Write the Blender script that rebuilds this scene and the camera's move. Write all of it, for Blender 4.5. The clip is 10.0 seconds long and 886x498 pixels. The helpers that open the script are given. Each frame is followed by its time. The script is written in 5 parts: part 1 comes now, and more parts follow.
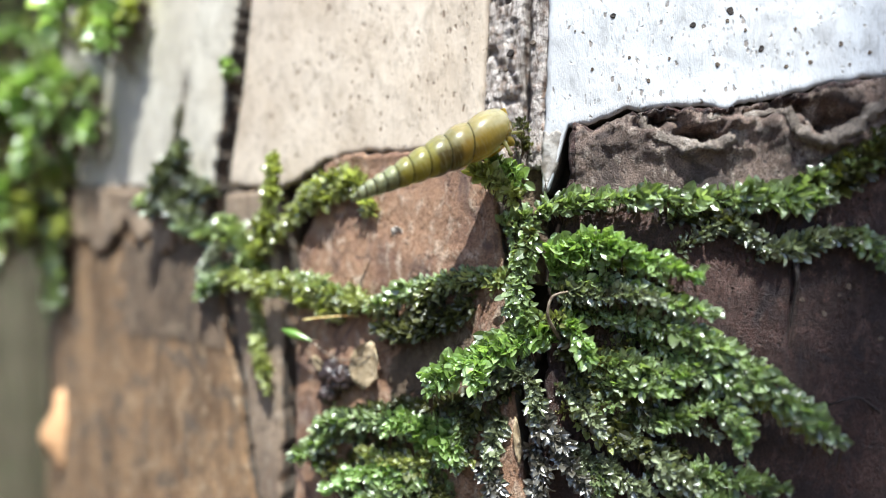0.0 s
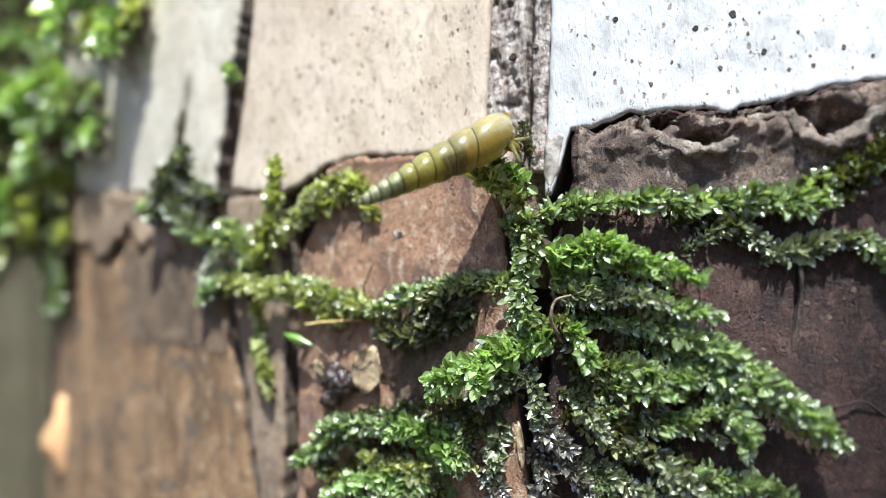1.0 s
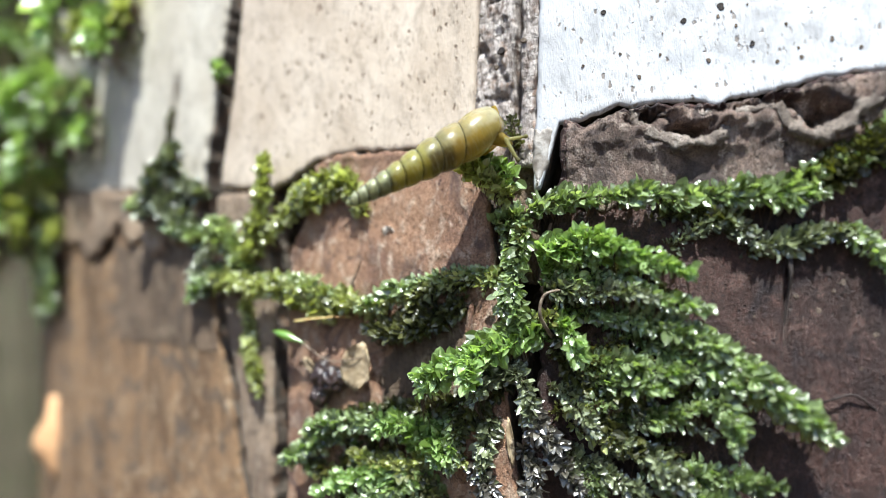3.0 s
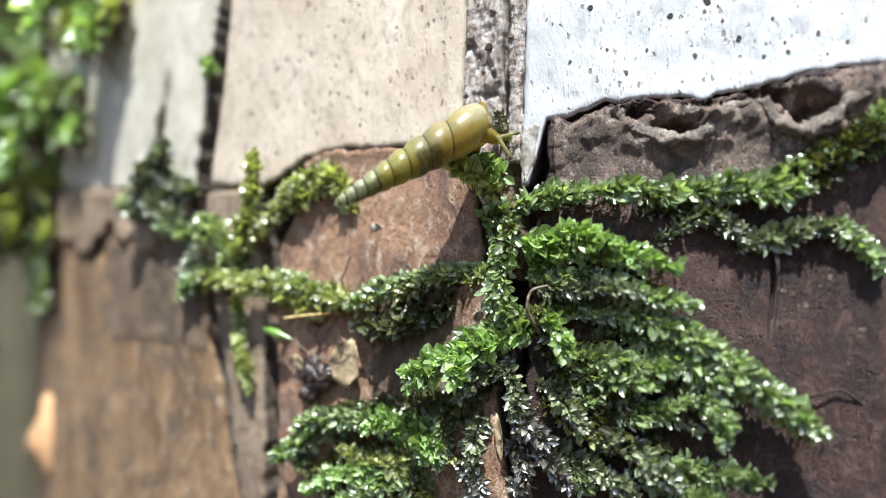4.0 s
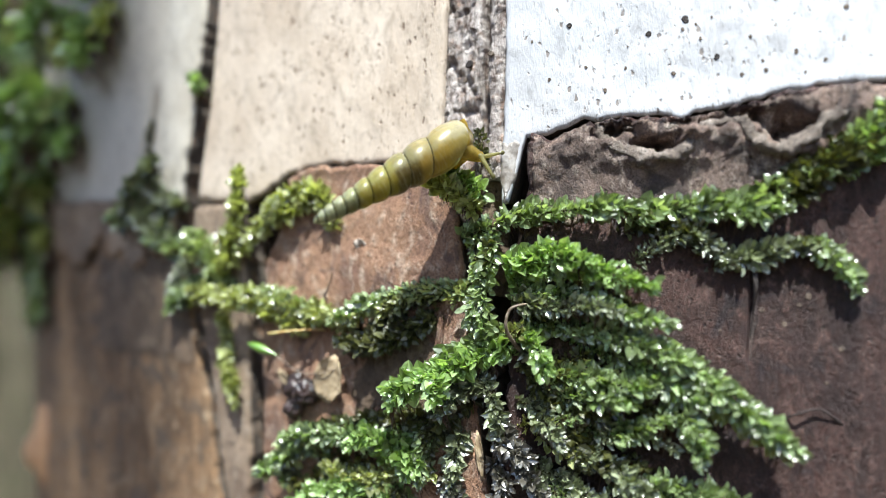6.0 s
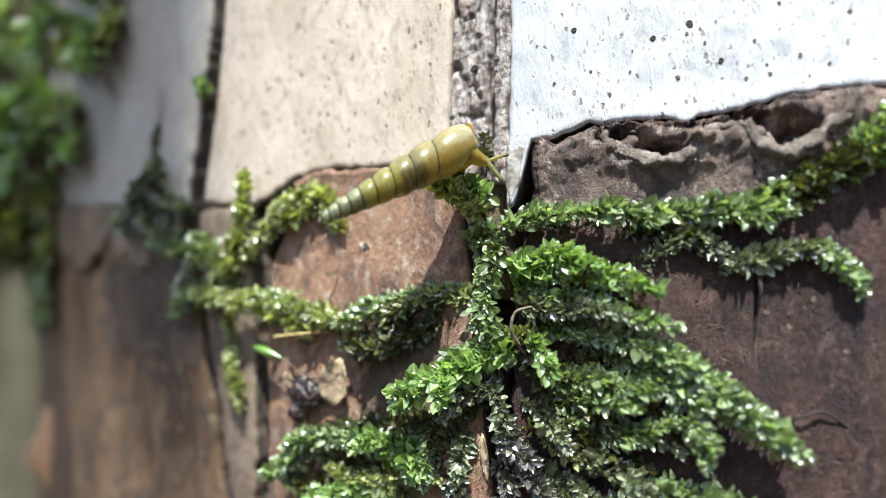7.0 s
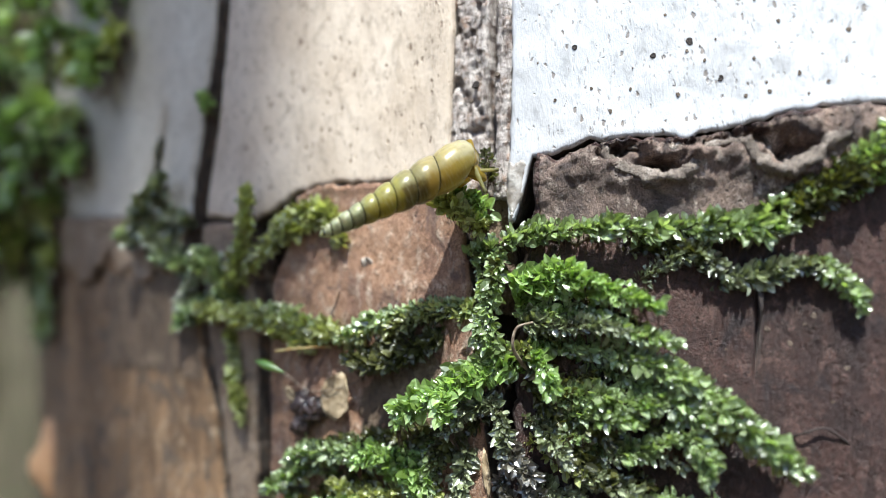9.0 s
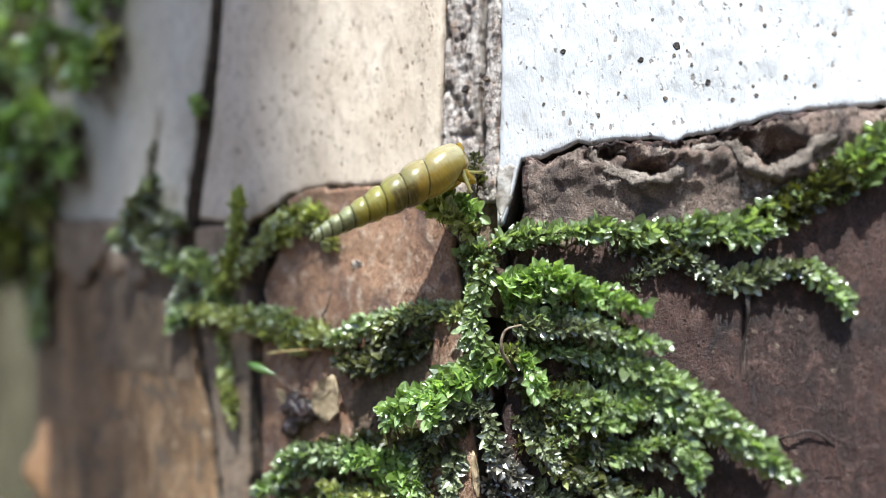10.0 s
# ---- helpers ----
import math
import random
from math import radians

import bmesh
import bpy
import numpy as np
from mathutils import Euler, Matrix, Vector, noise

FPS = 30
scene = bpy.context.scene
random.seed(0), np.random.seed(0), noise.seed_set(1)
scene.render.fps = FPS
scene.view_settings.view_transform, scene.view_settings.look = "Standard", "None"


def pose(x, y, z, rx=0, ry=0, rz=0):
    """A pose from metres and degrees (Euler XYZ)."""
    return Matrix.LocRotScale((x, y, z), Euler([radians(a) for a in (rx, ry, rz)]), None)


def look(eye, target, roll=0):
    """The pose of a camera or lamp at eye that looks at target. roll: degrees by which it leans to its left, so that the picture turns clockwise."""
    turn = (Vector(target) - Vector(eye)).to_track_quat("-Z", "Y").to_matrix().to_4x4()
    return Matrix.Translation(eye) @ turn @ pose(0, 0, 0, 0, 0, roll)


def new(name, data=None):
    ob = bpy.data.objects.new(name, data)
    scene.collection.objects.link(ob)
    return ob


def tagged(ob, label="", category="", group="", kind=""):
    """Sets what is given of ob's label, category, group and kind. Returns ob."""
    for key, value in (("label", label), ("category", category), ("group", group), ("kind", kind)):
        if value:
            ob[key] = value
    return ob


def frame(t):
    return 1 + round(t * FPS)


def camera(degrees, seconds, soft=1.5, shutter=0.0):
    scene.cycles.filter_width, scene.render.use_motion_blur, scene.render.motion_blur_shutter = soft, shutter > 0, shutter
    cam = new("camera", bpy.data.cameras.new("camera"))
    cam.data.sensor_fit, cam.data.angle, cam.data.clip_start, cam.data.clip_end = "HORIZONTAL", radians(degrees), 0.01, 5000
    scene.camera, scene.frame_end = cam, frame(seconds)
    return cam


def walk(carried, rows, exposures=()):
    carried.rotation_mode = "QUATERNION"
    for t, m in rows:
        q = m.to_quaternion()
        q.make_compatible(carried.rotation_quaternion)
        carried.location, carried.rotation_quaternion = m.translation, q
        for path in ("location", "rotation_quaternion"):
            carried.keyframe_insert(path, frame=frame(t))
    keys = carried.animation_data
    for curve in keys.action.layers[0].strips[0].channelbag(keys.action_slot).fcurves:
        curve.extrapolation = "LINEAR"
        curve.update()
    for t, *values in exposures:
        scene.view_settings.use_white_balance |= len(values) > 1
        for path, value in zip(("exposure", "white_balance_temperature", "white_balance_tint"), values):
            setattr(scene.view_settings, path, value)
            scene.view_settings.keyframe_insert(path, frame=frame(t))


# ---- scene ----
cam = camera(65.6, 10.0, soft=0.8)
METRES, EYE, TILT, LEAN, TURN = 0.0117, 0.5, 0.0, 0.0, 0.0
ROWS = [
    (0.0, 0.0, 0.0, 0.0, -0.0, 0.0, -0.0),
    (0.5, 0.0015, 0.0009, -0.0126, -0.03, 0.19, 0.01),
    (1.0, -0.0093, 0.0128, -0.0179, 0.1, 0.54, 0.07),
    (1.5, 0.0049, 0.0138, -0.0463, 0.01, 0.36, 0.22),
    (2.0, 0.0578, 0.0142, -0.0287, -0.09, 0.6, 0.26),
    (2.2, 0.031, 0.0142, -0.05, -0.09, 0.6, 0.26),
    (3.3, 0.063, 0.0452, -0.0648, -0.02, 0.72, 0.32),
    (3.5, 0.06, 0.0452, -0.0648, -0.02, 0.72, 0.32),
    (4.0, 0.1423, 0.0424, -0.0789, 0.0, 0.56, 0.49),
    (4.5, 0.2321, 0.0499, -0.0424, 0.19, 0.5, 0.5),
    (5.0, 0.2453, 0.0188, 0.0254, 0.49, 0.51, 0.61),
    (5.5, 0.2845, 0.0357, -0.0225, 0.63, 0.58, 0.58),
    (5.7, 0.3385, 0.0357, 0.0395, 0.63, 0.58, 0.58),
    (6.8, 0.294, 0.0132, -0.0174, 0.8, 1.08, 0.56),
    (7.0, 0.3056, 0.0132, 0.0176, 0.8, 1.08, 0.56),
    (7.5, 0.3387, 0.0063, 0.07, 0.79, 1.41, 0.51),
    (8.0, 0.3419, 0.0024, 0.0601, 0.81, 1.65, 0.3),
    (8.5, 0.3547, 0.0418, 0.0701, 0.81, 1.62, 0.49),
    (9.0, 0.3014, -0.0074, 0.0765, 0.87, 1.64, 0.57),
    (9.5, 0.3408, -0.0053, 0.0634, 0.93, 1.83, 0.48),
    (10.0, 0.3773, -0.0288, 0.0821, 0.91, 1.81, 0.56),
]
walk(cam, [(t, pose(0, 0, EYE, TILT, LEAN, TURN) @ pose(METRES * x, METRES * y, METRES * z, 90 + pitch, roll, yaw)) for t, x, y, z, yaw, pitch, roll in ROWS])

# depth of field of a close-up lens
cam.data.dof.use_dof = True
cam.data.dof.focus_distance = 0.0532
cam.data.dof.aperture_fstop = 11.5

# ---- world and sun ----
SUN_EL, SUN_AZ = 63.0, 2.0          # degrees above the horizon; degrees to the right of straight behind the camera
world = bpy.data.worlds.new("sky")
scene.world = world
world.use_nodes = True
wn = world.node_tree
sky = wn.nodes.new("ShaderNodeTexSky")
sky.sky_type, sky.sun_disc = "NISHITA", False
sky.sun_elevation, sky.sun_rotation = radians(SUN_EL), radians(180.0 - SUN_AZ)
wn.nodes["Background"].inputs["Strength"].default_value = 0.125
wn.links.new(sky.outputs[0], wn.nodes["Background"].inputs["Color"])
sun = new("sun", bpy.data.lights.new("sun", "SUN"))
sun.data.energy, sun.data.angle, sun.data.color = 5.0, radians(0.6), (0.95, 1.0, 0.965)
ca, sa = math.cos(radians(SUN_EL)), math.sin(radians(SUN_EL))
to_sun = Vector((ca * math.sin(radians(SUN_AZ)), -ca * math.cos(radians(SUN_AZ)), sa))
sun.matrix_world = look(to_sun * 5 + Vector((0, 0, 0.5)), (0, 0, 0.5))
scene.view_settings.exposure = 1.04


# ---- materials ----
class Mat:
    """A small builder of node materials on world-sized coordinates (millimetres)."""

    def __init__(self, name):
        self.m = bpy.data.materials.new(name)
        self.m.use_nodes = True
        self.t = self.m.node_tree
        self.b = self.t.nodes["Principled BSDF"]
        self.out = self.t.nodes["Material Output"]
        tc = self.t.nodes.new("ShaderNodeTexCoord")
        self.co = self.map(tc.outputs["Object"], (1000, 1000, 1000))

    def n(self, kind, **kw):
        node = self.t.nodes.new(kind)
        for k, v in kw.items():
            node.inputs[k].default_value = v
        return node

    def link(self, a, b):
        self.t.links.new(a, b)

    def map(self, src, scale):
        node = self.t.nodes.new("ShaderNodeMapping")
        node.inputs["Scale"].default_value = scale
        self.link(src, node.inputs["Vector"])
        return node.outputs["Vector"]

    def noise(self, scale, detail=4.0, rough=0.55, stretch=(1, 1, 1), warp=0.0):
        node = self.n("ShaderNodeTexNoise", Scale=scale, Detail=detail, Roughness=rough, Distortion=warp)
        self.link(self.map(self.co, stretch), node.inputs["Vector"])
        return node.outputs["Fac"]

    def spots(self, scale, stretch=(1, 1, 1), rand=1.0):
        node = self.n("ShaderNodeTexVoronoi", Scale=scale, Randomness=rand)
        warp = self.n("ShaderNodeTexNoise", Scale=scale * 1.7, Detail=2.0)
        self.link(self.co, warp.inputs["Vector"])
        add = self.t.nodes.new("ShaderNodeVectorMath")
        add.operation = "MULTIPLY_ADD"
        self.link(warp.outputs["Color"], add.inputs[0])
        add.inputs[1].default_value = (0.5 / scale,) * 3
        self.link(self.co, add.inputs[2])
        self.link(self.map(add.outputs[0], stretch), node.inputs["Vector"])
        return node

    def ramp(self, fac, stops):
        node = self.t.nodes.new("ShaderNodeValToRGB")
        el = node.color_ramp.elements
        while len(el) < len(stops):
            el.new(0.5)
        for e, (p, c) in zip(el, stops):
            e.position = p
            e.color = (c, c, c, 1) if isinstance(c, (int, float)) else (*c, 1)
        self.link(fac, node.inputs["Fac"])
        return node.outputs["Color"]

    def mix(self, fac, a, b, mode="MIX"):
        node = self.t.nodes.new("ShaderNodeMix")
        node.data_type, node.blend_type = "RGBA", mode
        for src, i in ((fac, 0), (a, 6), (b, 7)):
            if isinstance(src, (int, float)):
                node.inputs[i].default_value = src if i == 0 else (src, src, src, 1)
            elif isinstance(src, tuple):
                node.inputs[i].default_value = (*src, 1)
            else:
                self.link(src, node.inputs[i])
        return node.outputs[2]

    def math(self, op, a, b):
        node = self.t.nodes.new("ShaderNodeMath")
        node.operation = op
        for src, i in ((a, 0), (b, 1)):
            if isinstance(src, (int, float)):
                node.inputs[i].default_value = src
            else:
                self.link(src, node.inputs[i])
        return node.outputs[0]

    def bump(self, height, strength, dist_mm):
        node = self.n("ShaderNodeBump", Strength=strength, Distance=dist_mm / 1000)
        self.link(height, node.inputs["Height"])
        self.link(node.outputs["Normal"], self.b.inputs["Normal"])

    def done(self, color=None, rough=0.6, spec=0.5):
        if color is not None:
            if isinstance(color, tuple):
                self.b.inputs["Base Color"].default_value = (*color, 1)
            else:
                self.link(color, self.b.inputs["Base Color"])
        if isinstance(rough, (int, float)):
            self.b.inputs["Roughness"].default_value = rough
        else:
            self.link(rough, self.b.inputs["Roughness"])
        self.b.inputs["Specular IOR Level"].default_value = spec
        return self.m


def bark_pale(name, low, high, fleck, fleck_amount, rough=0.5, spec=0.5):
    k = Mat(name)
    broad = k.noise(0.16, 5, 0.6, (1, 1, 0.6))
    col = k.mix(k.ramp(broad, [(0.32, 0.0), (0.68, 1.0)]), low, high)
    mid = k.noise(1.3, 4, 0.65, (1, 1, 0.5), 0.4)
    col = k.mix(k.math("MULTIPLY", k.ramp(mid, [(0.50, 0.0), (0.68, 1.0)]), 0.6), col, tuple(c * 0.62 for c in low))
    # small brown scratches and flecks, longer than wide
    v = k.spots(1.25, (1.3, 1.3, 0.55))
    sel = k.noise(0.9, 2, 0.5)
    f1 = k.math("MULTIPLY", k.ramp(v.outputs["Distance"], [(0.16, 1.0), (0.26, 0.0)]), k.ramp(sel, [(0.50, 0.0), (0.55, 1.0)]))
    v2 = k.spots(2.6, (1.2, 1.2, 0.4))
    sel2 = k.noise(0.45, 3, 0.6)
    f2 = k.math("MULTIPLY", k.ramp(v2.outputs["Distance"], [(0.15, 1.0), (0.30, 0.0)]), k.ramp(sel2, [(0.42, 0.0), (0.56, 1.0)]))
    f = k.math("MAXIMUM", f1, k.math("MULTIPLY", f2, 0.6))
    col = k.mix(k.math("MULTIPLY", f, fleck_amount), col, fleck)
    fine = k.noise(6.0, 3, 0.7, (1, 1, 0.35))
    k.bump(k.math("SUBTRACT", k.math("ADD", mid, k.math("MULTIPLY", fine, 0.5)), k.math("MULTIPLY", f, 0.8)), 0.5, 0.16)
    return k.done(col, k.ramp(mid, [(0.2, rough - 0.08), (0.8, rough + 0.15)]), spec)


def bark_brown(name, dark, mid_c, light, stain, streak=0.35, rough=0.55):
    k = Mat(name)
    a = k.noise(0.22, 6, 0.62, (1, 1, streak), 0.5)
    col = k.mix(k.ramp(a, [(0.40, 0.0), (0.60, 1.0)]), dark, mid_c)
    b = k.noise(0.9, 8, 0.72, (1, 1, 0.6), 0.6)
    col = k.mix(k.ramp(b, [(0.52, 0.0), (0.66, 0.9)]), col, light)
    b2 = k.noise(2.4, 5, 0.75, (1, 1, 0.8), 0.3)
    col = k.mix(k.ramp(b2, [(0.54, 0.0), (0.64, 0.7)]), col, tuple(x * 0.45 for x in dark))
    c = k.noise(0.30, 4, 0.6, (1, 1, 0.8), 1.0)
    col = k.mix(k.ramp(c, [(0.53, 0.0), (0.64, 0.85)]), col, stain)
    g = k.noise(7.0, 3, 0.75)
    col = k.mix(k.ramp(g, [(0.36, 0.8), (0.52, 0.0)]), col, tuple(x * 0.35 for x in dark))
    v = k.spots(1.5)
    sel = k.noise(0.7, 2, 0.5)
    f = k.math("MULTIPLY", k.ramp(v.outputs["Distance"], [(0.12, 1.0), (0.22, 0.0)]), k.ramp(sel, [(0.52, 0.0), (0.58, 1.0)]))
    col = k.mix(k.math("MULTIPLY", f, 0.75), col, (0.02, 0.013, 0.012))
    k.bump(k.math("ADD", k.math("ADD", b, k.math("MULTIPLY", g, 0.6)), k.math("ADD", k.math("MULTIPLY", b2, 0.7), k.math("MULTIPLY", f, -0.6))), 1.0, 0.3)
    return k.done(col, rough, 0.45)


def fibre(name, dark, light, rough=0.6):
    k = Mat(name)
    a = k.noise(1.6, 6, 0.7, (1, 1, 0.22), 0.6)
    col = k.mix(k.ramp(a, [(0.38, 0.0), (0.66, 1.0)]), dark, light)
    b = k.noise(2.6, 4, 0.7, (1, 1, 0.7), 1.0)
    col = k.mix(k.ramp(b, [(0.56, 0.0), (0.66, 0.9)]), col, tuple(x * 0.25 for x in dark))
    c = k.noise(0.8, 3, 0.6)
    col = k.mix(k.ramp(c, [(0.55, 0.0), (0.7, 0.6)]), col, (0.30, 0.16, 0.09))
    k.bump(k.math("ADD", a, b), 0.9, 0.35)
    return k.done(col, rough, 0.6)


def leaf_mat(name, dark, light, rough=0.22, glow=0.45, coat=1.0):
    """Moss leaf: wet, thin, some of the light passes through."""
    k = Mat(name)
    oi = k.t.nodes.new("ShaderNodeObjectInfo")
    ge = k.t.nodes.new("ShaderNodeNewGeometry")
    r = k.math("FRACT", k.math("ADD", oi.outputs["Random"], ge.outputs["Random Per Island"]), 0.0)
    a = k.noise(0.55, 3, 0.6)
    fac = k.math("ADD", k.math("MULTIPLY", r, 0.7), k.math("MULTIPLY", a, 0.4))
    # the palest stops whiten some leaves, standing in for glints
    col = k.ramp(fac, [(0.25, tuple(x * 0.7 for x in dark)), (0.50, tuple(x * 0.65 + y * 0.35 for x, y in zip(dark, light))), (0.72, tuple(x * 0.35 + y * 0.65 for x, y in zip(dark, light))), (0.84, light), (0.93, tuple(min(0.9, y + 0.1) for y in light)), (1.0, tuple(min(0.9, 0.75 * y + 0.3) for y in light))])
    fine = k.noise(9.0, 2, 0.6)
    col = k.mix(k.math("MULTIPLY", fine, 0.35), col, tuple(x * 0.5 for x in dark))
    k.b.inputs["Coat Weight"].default_value = coat
    k.b.inputs["Coat Roughness"].default_value = 0.34
    k.b.inputs["Coat IOR"].default_value = 2.3
    k.bump(fine, 0.25, 0.08)
    k.done(col, k.ramp(fine, [(0.3, rough), (0.7, rough + 0.18)]), 0.9)
    tr = k.t.nodes.new("ShaderNodeBsdfTranslucent")
    k.link(k.mix(1.0, col, (1.05, 1.12, 0.5), "MULTIPLY"), tr.inputs["Color"])
    mx = k.t.nodes.new("ShaderNodeMixShader")
    mx.inputs[0].default_value = glow
    k.link(k.b.outputs[0], mx.inputs[1])
    k.link(tr.outputs[0], mx.inputs[2])
    k.link(mx.outputs[0], k.out.inputs["Surface"])
    return k.m


def flesh(name, base, rough, glow, coat, clear):
    """Translucent wet skin."""
    k = Mat(name)
    n1 = k.noise(0.8, 4, 0.6, (1, 1, 1), 0.5)
    col = k.mix(k.ramp(n1, [(0.36, 0.0), (0.60, 0.9)]), base, tuple(x * 0.4 for x in base))
    fine = k.noise(4.0, 3, 0.6)
    k.bump(fine, 0.2, 0.06)
    k.done(col, rough, 0.6)
    k.b.inputs["Coat Weight"].default_value = coat
    k.b.inputs["Transmission Weight"].default_value = clear
    k.b.inputs["IOR"].default_value = 1.25
    k.b.inputs["Coat Roughness"].default_value = 0.12
    tr = k.t.nodes.new("ShaderNodeBsdfTranslucent")
    k.link(col, tr.inputs["Color"])
    mx = k.t.nodes.new("ShaderNodeMixShader")
    mx.inputs[0].default_value = glow
    k.link(k.b.outputs[0], mx.inputs[1])
    k.link(tr.outputs[0], mx.inputs[2])
    k.link(mx.outputs[0], k.out.inputs["Surface"])
    return k.m


def horn():
    """The shell: thin milky horn; what lies in each whorl shows through as bands of olive and brown, darker low in the
    whorl; the paler upper half also imitates light from above.
    """
    k = Mat("shell_horn")
    sep = k.t.nodes.new("ShaderNodeSeparateXYZ")
    k.link(k.co, sep.inputs[0])
    turn = k.math("ARCTAN2", sep.outputs[2], sep.outputs[1])
    blot = k.noise(0.9, 4, 0.65, (1, 1, 1), 0.5)
    w = k.math("ADD", k.math("ADD", sep.outputs[0], 0.17), k.math("MULTIPLY", turn, 0.26))
    w = k.math("ADD", w, k.math("MULTIPLY", k.math("SUBTRACT", blot, 0.5), 0.35))
    f = k.math("DIVIDE", w, 12.4)
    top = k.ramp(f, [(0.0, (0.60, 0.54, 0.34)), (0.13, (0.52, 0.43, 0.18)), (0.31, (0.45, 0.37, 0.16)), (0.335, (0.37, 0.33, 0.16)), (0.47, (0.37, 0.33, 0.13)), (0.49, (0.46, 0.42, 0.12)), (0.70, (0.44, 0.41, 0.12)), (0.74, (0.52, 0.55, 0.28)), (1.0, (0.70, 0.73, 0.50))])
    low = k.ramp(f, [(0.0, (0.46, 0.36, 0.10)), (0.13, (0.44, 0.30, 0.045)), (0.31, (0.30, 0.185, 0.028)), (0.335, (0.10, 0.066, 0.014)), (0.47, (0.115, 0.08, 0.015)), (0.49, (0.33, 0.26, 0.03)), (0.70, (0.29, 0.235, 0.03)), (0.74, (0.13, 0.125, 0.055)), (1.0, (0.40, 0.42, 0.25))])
    # paler towards the top: light from above put into the colour, over the contents' tone
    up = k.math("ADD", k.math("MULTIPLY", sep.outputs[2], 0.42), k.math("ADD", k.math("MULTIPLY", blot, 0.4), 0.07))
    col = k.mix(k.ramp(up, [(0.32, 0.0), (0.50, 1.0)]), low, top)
    mottle = k.noise(1.7, 5, 0.7, (1, 1, 1), 0.4)
    col = k.mix(k.ramp(mottle, [(0.50, 0.0), (0.68, 0.45)]), col, (0.24, 0.19, 0.05))
    lines = k.noise(3.0, 3, 0.6, (2.2, 0.4, 0.4))
    col = k.mix(k.ramp(lines, [(0.5, 0.0), (0.72, 0.3)]), col, (0.62, 0.57, 0.34))
    speck = k.noise(3.2, 3, 0.7)
    far = k.math("MULTIPLY", k.ramp(f, [(0.66, 0.0), (0.76, 1.0)]), k.ramp(speck, [(0.50, 0.0), (0.60, 0.5)]))
    col = k.mix(far, col, (0.15, 0.15, 0.09))
    k.bump(lines, 0.3, 0.05)
    k.done(col, 0.32, 0.55)
    k.b.inputs["Coat Weight"].default_value = 0.8
    k.b.inputs["Coat Roughness"].default_value = 0.33
    k.b.inputs["Subsurface Weight"].default_value = 0.2
    k.b.inputs["Subsurface Radius"].default_value = (1.0, 0.75, 0.25)
    k.b.inputs["Subsurface Scale"].default_value = 0.0009
    k.b.inputs["Transmission Weight"].default_value = 0.42
    k.b.inputs["IOR"].default_value = 1.15
    tr = k.t.nodes.new("ShaderNodeBsdfTranslucent")
    k.link(col, tr.inputs["Color"])
    mx = k.t.nodes.new("ShaderNodeMixShader")
    mx.inputs[0].default_value = 0.38
    k.link(k.b.outputs[0], mx.inputs[1])
    k.link(tr.outputs[0], mx.inputs[2])
    k.link(mx.outputs[0], k.out.inputs["Surface"])
    return k.m


def plain(name, a, b, scale=2.0, rough=0.6, spec=0.5, bump=0.2, stretch=(1, 1, 1)):
    k = Mat(name)
    n1 = k.noise(scale, 4, 0.65, stretch)
    k.bump(n1, 0.6, bump)
    return k.done(k.mix(k.ramp(n1, [(0.35, 0.0), (0.65, 1.0)]), a, b), rough, spec)


PALE_LEFT = bark_pale("pale_bark_left", (0.50, 0.44, 0.36), (0.62, 0.57, 0.49), (0.18, 0.13, 0.09), 0.55, 0.6, 0.35)
PALE_MID = bark_pale("pale_bark_middle", (0.47, 0.37, 0.28), (0.64, 0.535, 0.435), (0.15, 0.09, 0.055), 0.85, 0.5, 0.5)
PALE_RIGHT = bark_pale("pale_bark_right", (0.50, 0.49, 0.495), (0.62, 0.63, 0.655), (0.21, 0.17, 0.14), 0.85, 0.42, 0.6)
TAN = bark_brown("tan_bark", (0.19, 0.108, 0.056), (0.42, 0.25, 0.132), (0.56, 0.41, 0.27), (0.125, 0.098, 0.078), 0.25, 0.6)
PEEL = bark_brown("peeling_tan", (0.29, 0.19, 0.125), (0.49, 0.35, 0.24), (0.62, 0.49, 0.37), (0.21, 0.155, 0.115), 0.4, 0.6)
GREYTAN = bark_brown("grey_tan_bark", (0.25, 0.17, 0.12), (0.41, 0.295, 0.21), (0.50, 0.40, 0.31), (0.17, 0.125, 0.095), 0.3, 0.6)
RUST = bark_brown("rust_bark", (0.25, 0.13, 0.085), (0.48, 0.27, 0.165), (0.76, 0.60, 0.47), (0.13, 0.08, 0.07), 0.7, 0.5)
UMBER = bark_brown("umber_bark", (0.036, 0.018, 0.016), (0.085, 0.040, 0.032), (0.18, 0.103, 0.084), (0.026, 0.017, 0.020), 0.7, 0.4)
FIBRE = fibre("grey_fibre", (0.13, 0.088, 0.07), (0.66, 0.59, 0.55), 0.32)
WEATHERED = bark_brown("weathered_umber", (0.13, 0.085, 0.068), (0.32, 0.22, 0.175), (0.56, 0.455, 0.385), (0.06, 0.042, 0.040), 0.7, 0.5)
DARK_BROWN = bark_brown("dark_brown_bark", (0.13, 0.085, 0.055), (0.24, 0.16, 0.105), (0.34, 0.25, 0.17), (0.10, 0.07, 0.05), 0.4, 0.6)
RIM = bark_brown("crust", (0.17, 0.13, 0.105), (0.33, 0.265, 0.22), (0.52, 0.45, 0.39), (0.10, 0.075, 0.062), 0.7, 0.6)
CHIP = plain("shaded_chip", (0.20, 0.165, 0.135), (0.48, 0.45, 0.42), 0.7, 0.55, 0.4, 0.22)
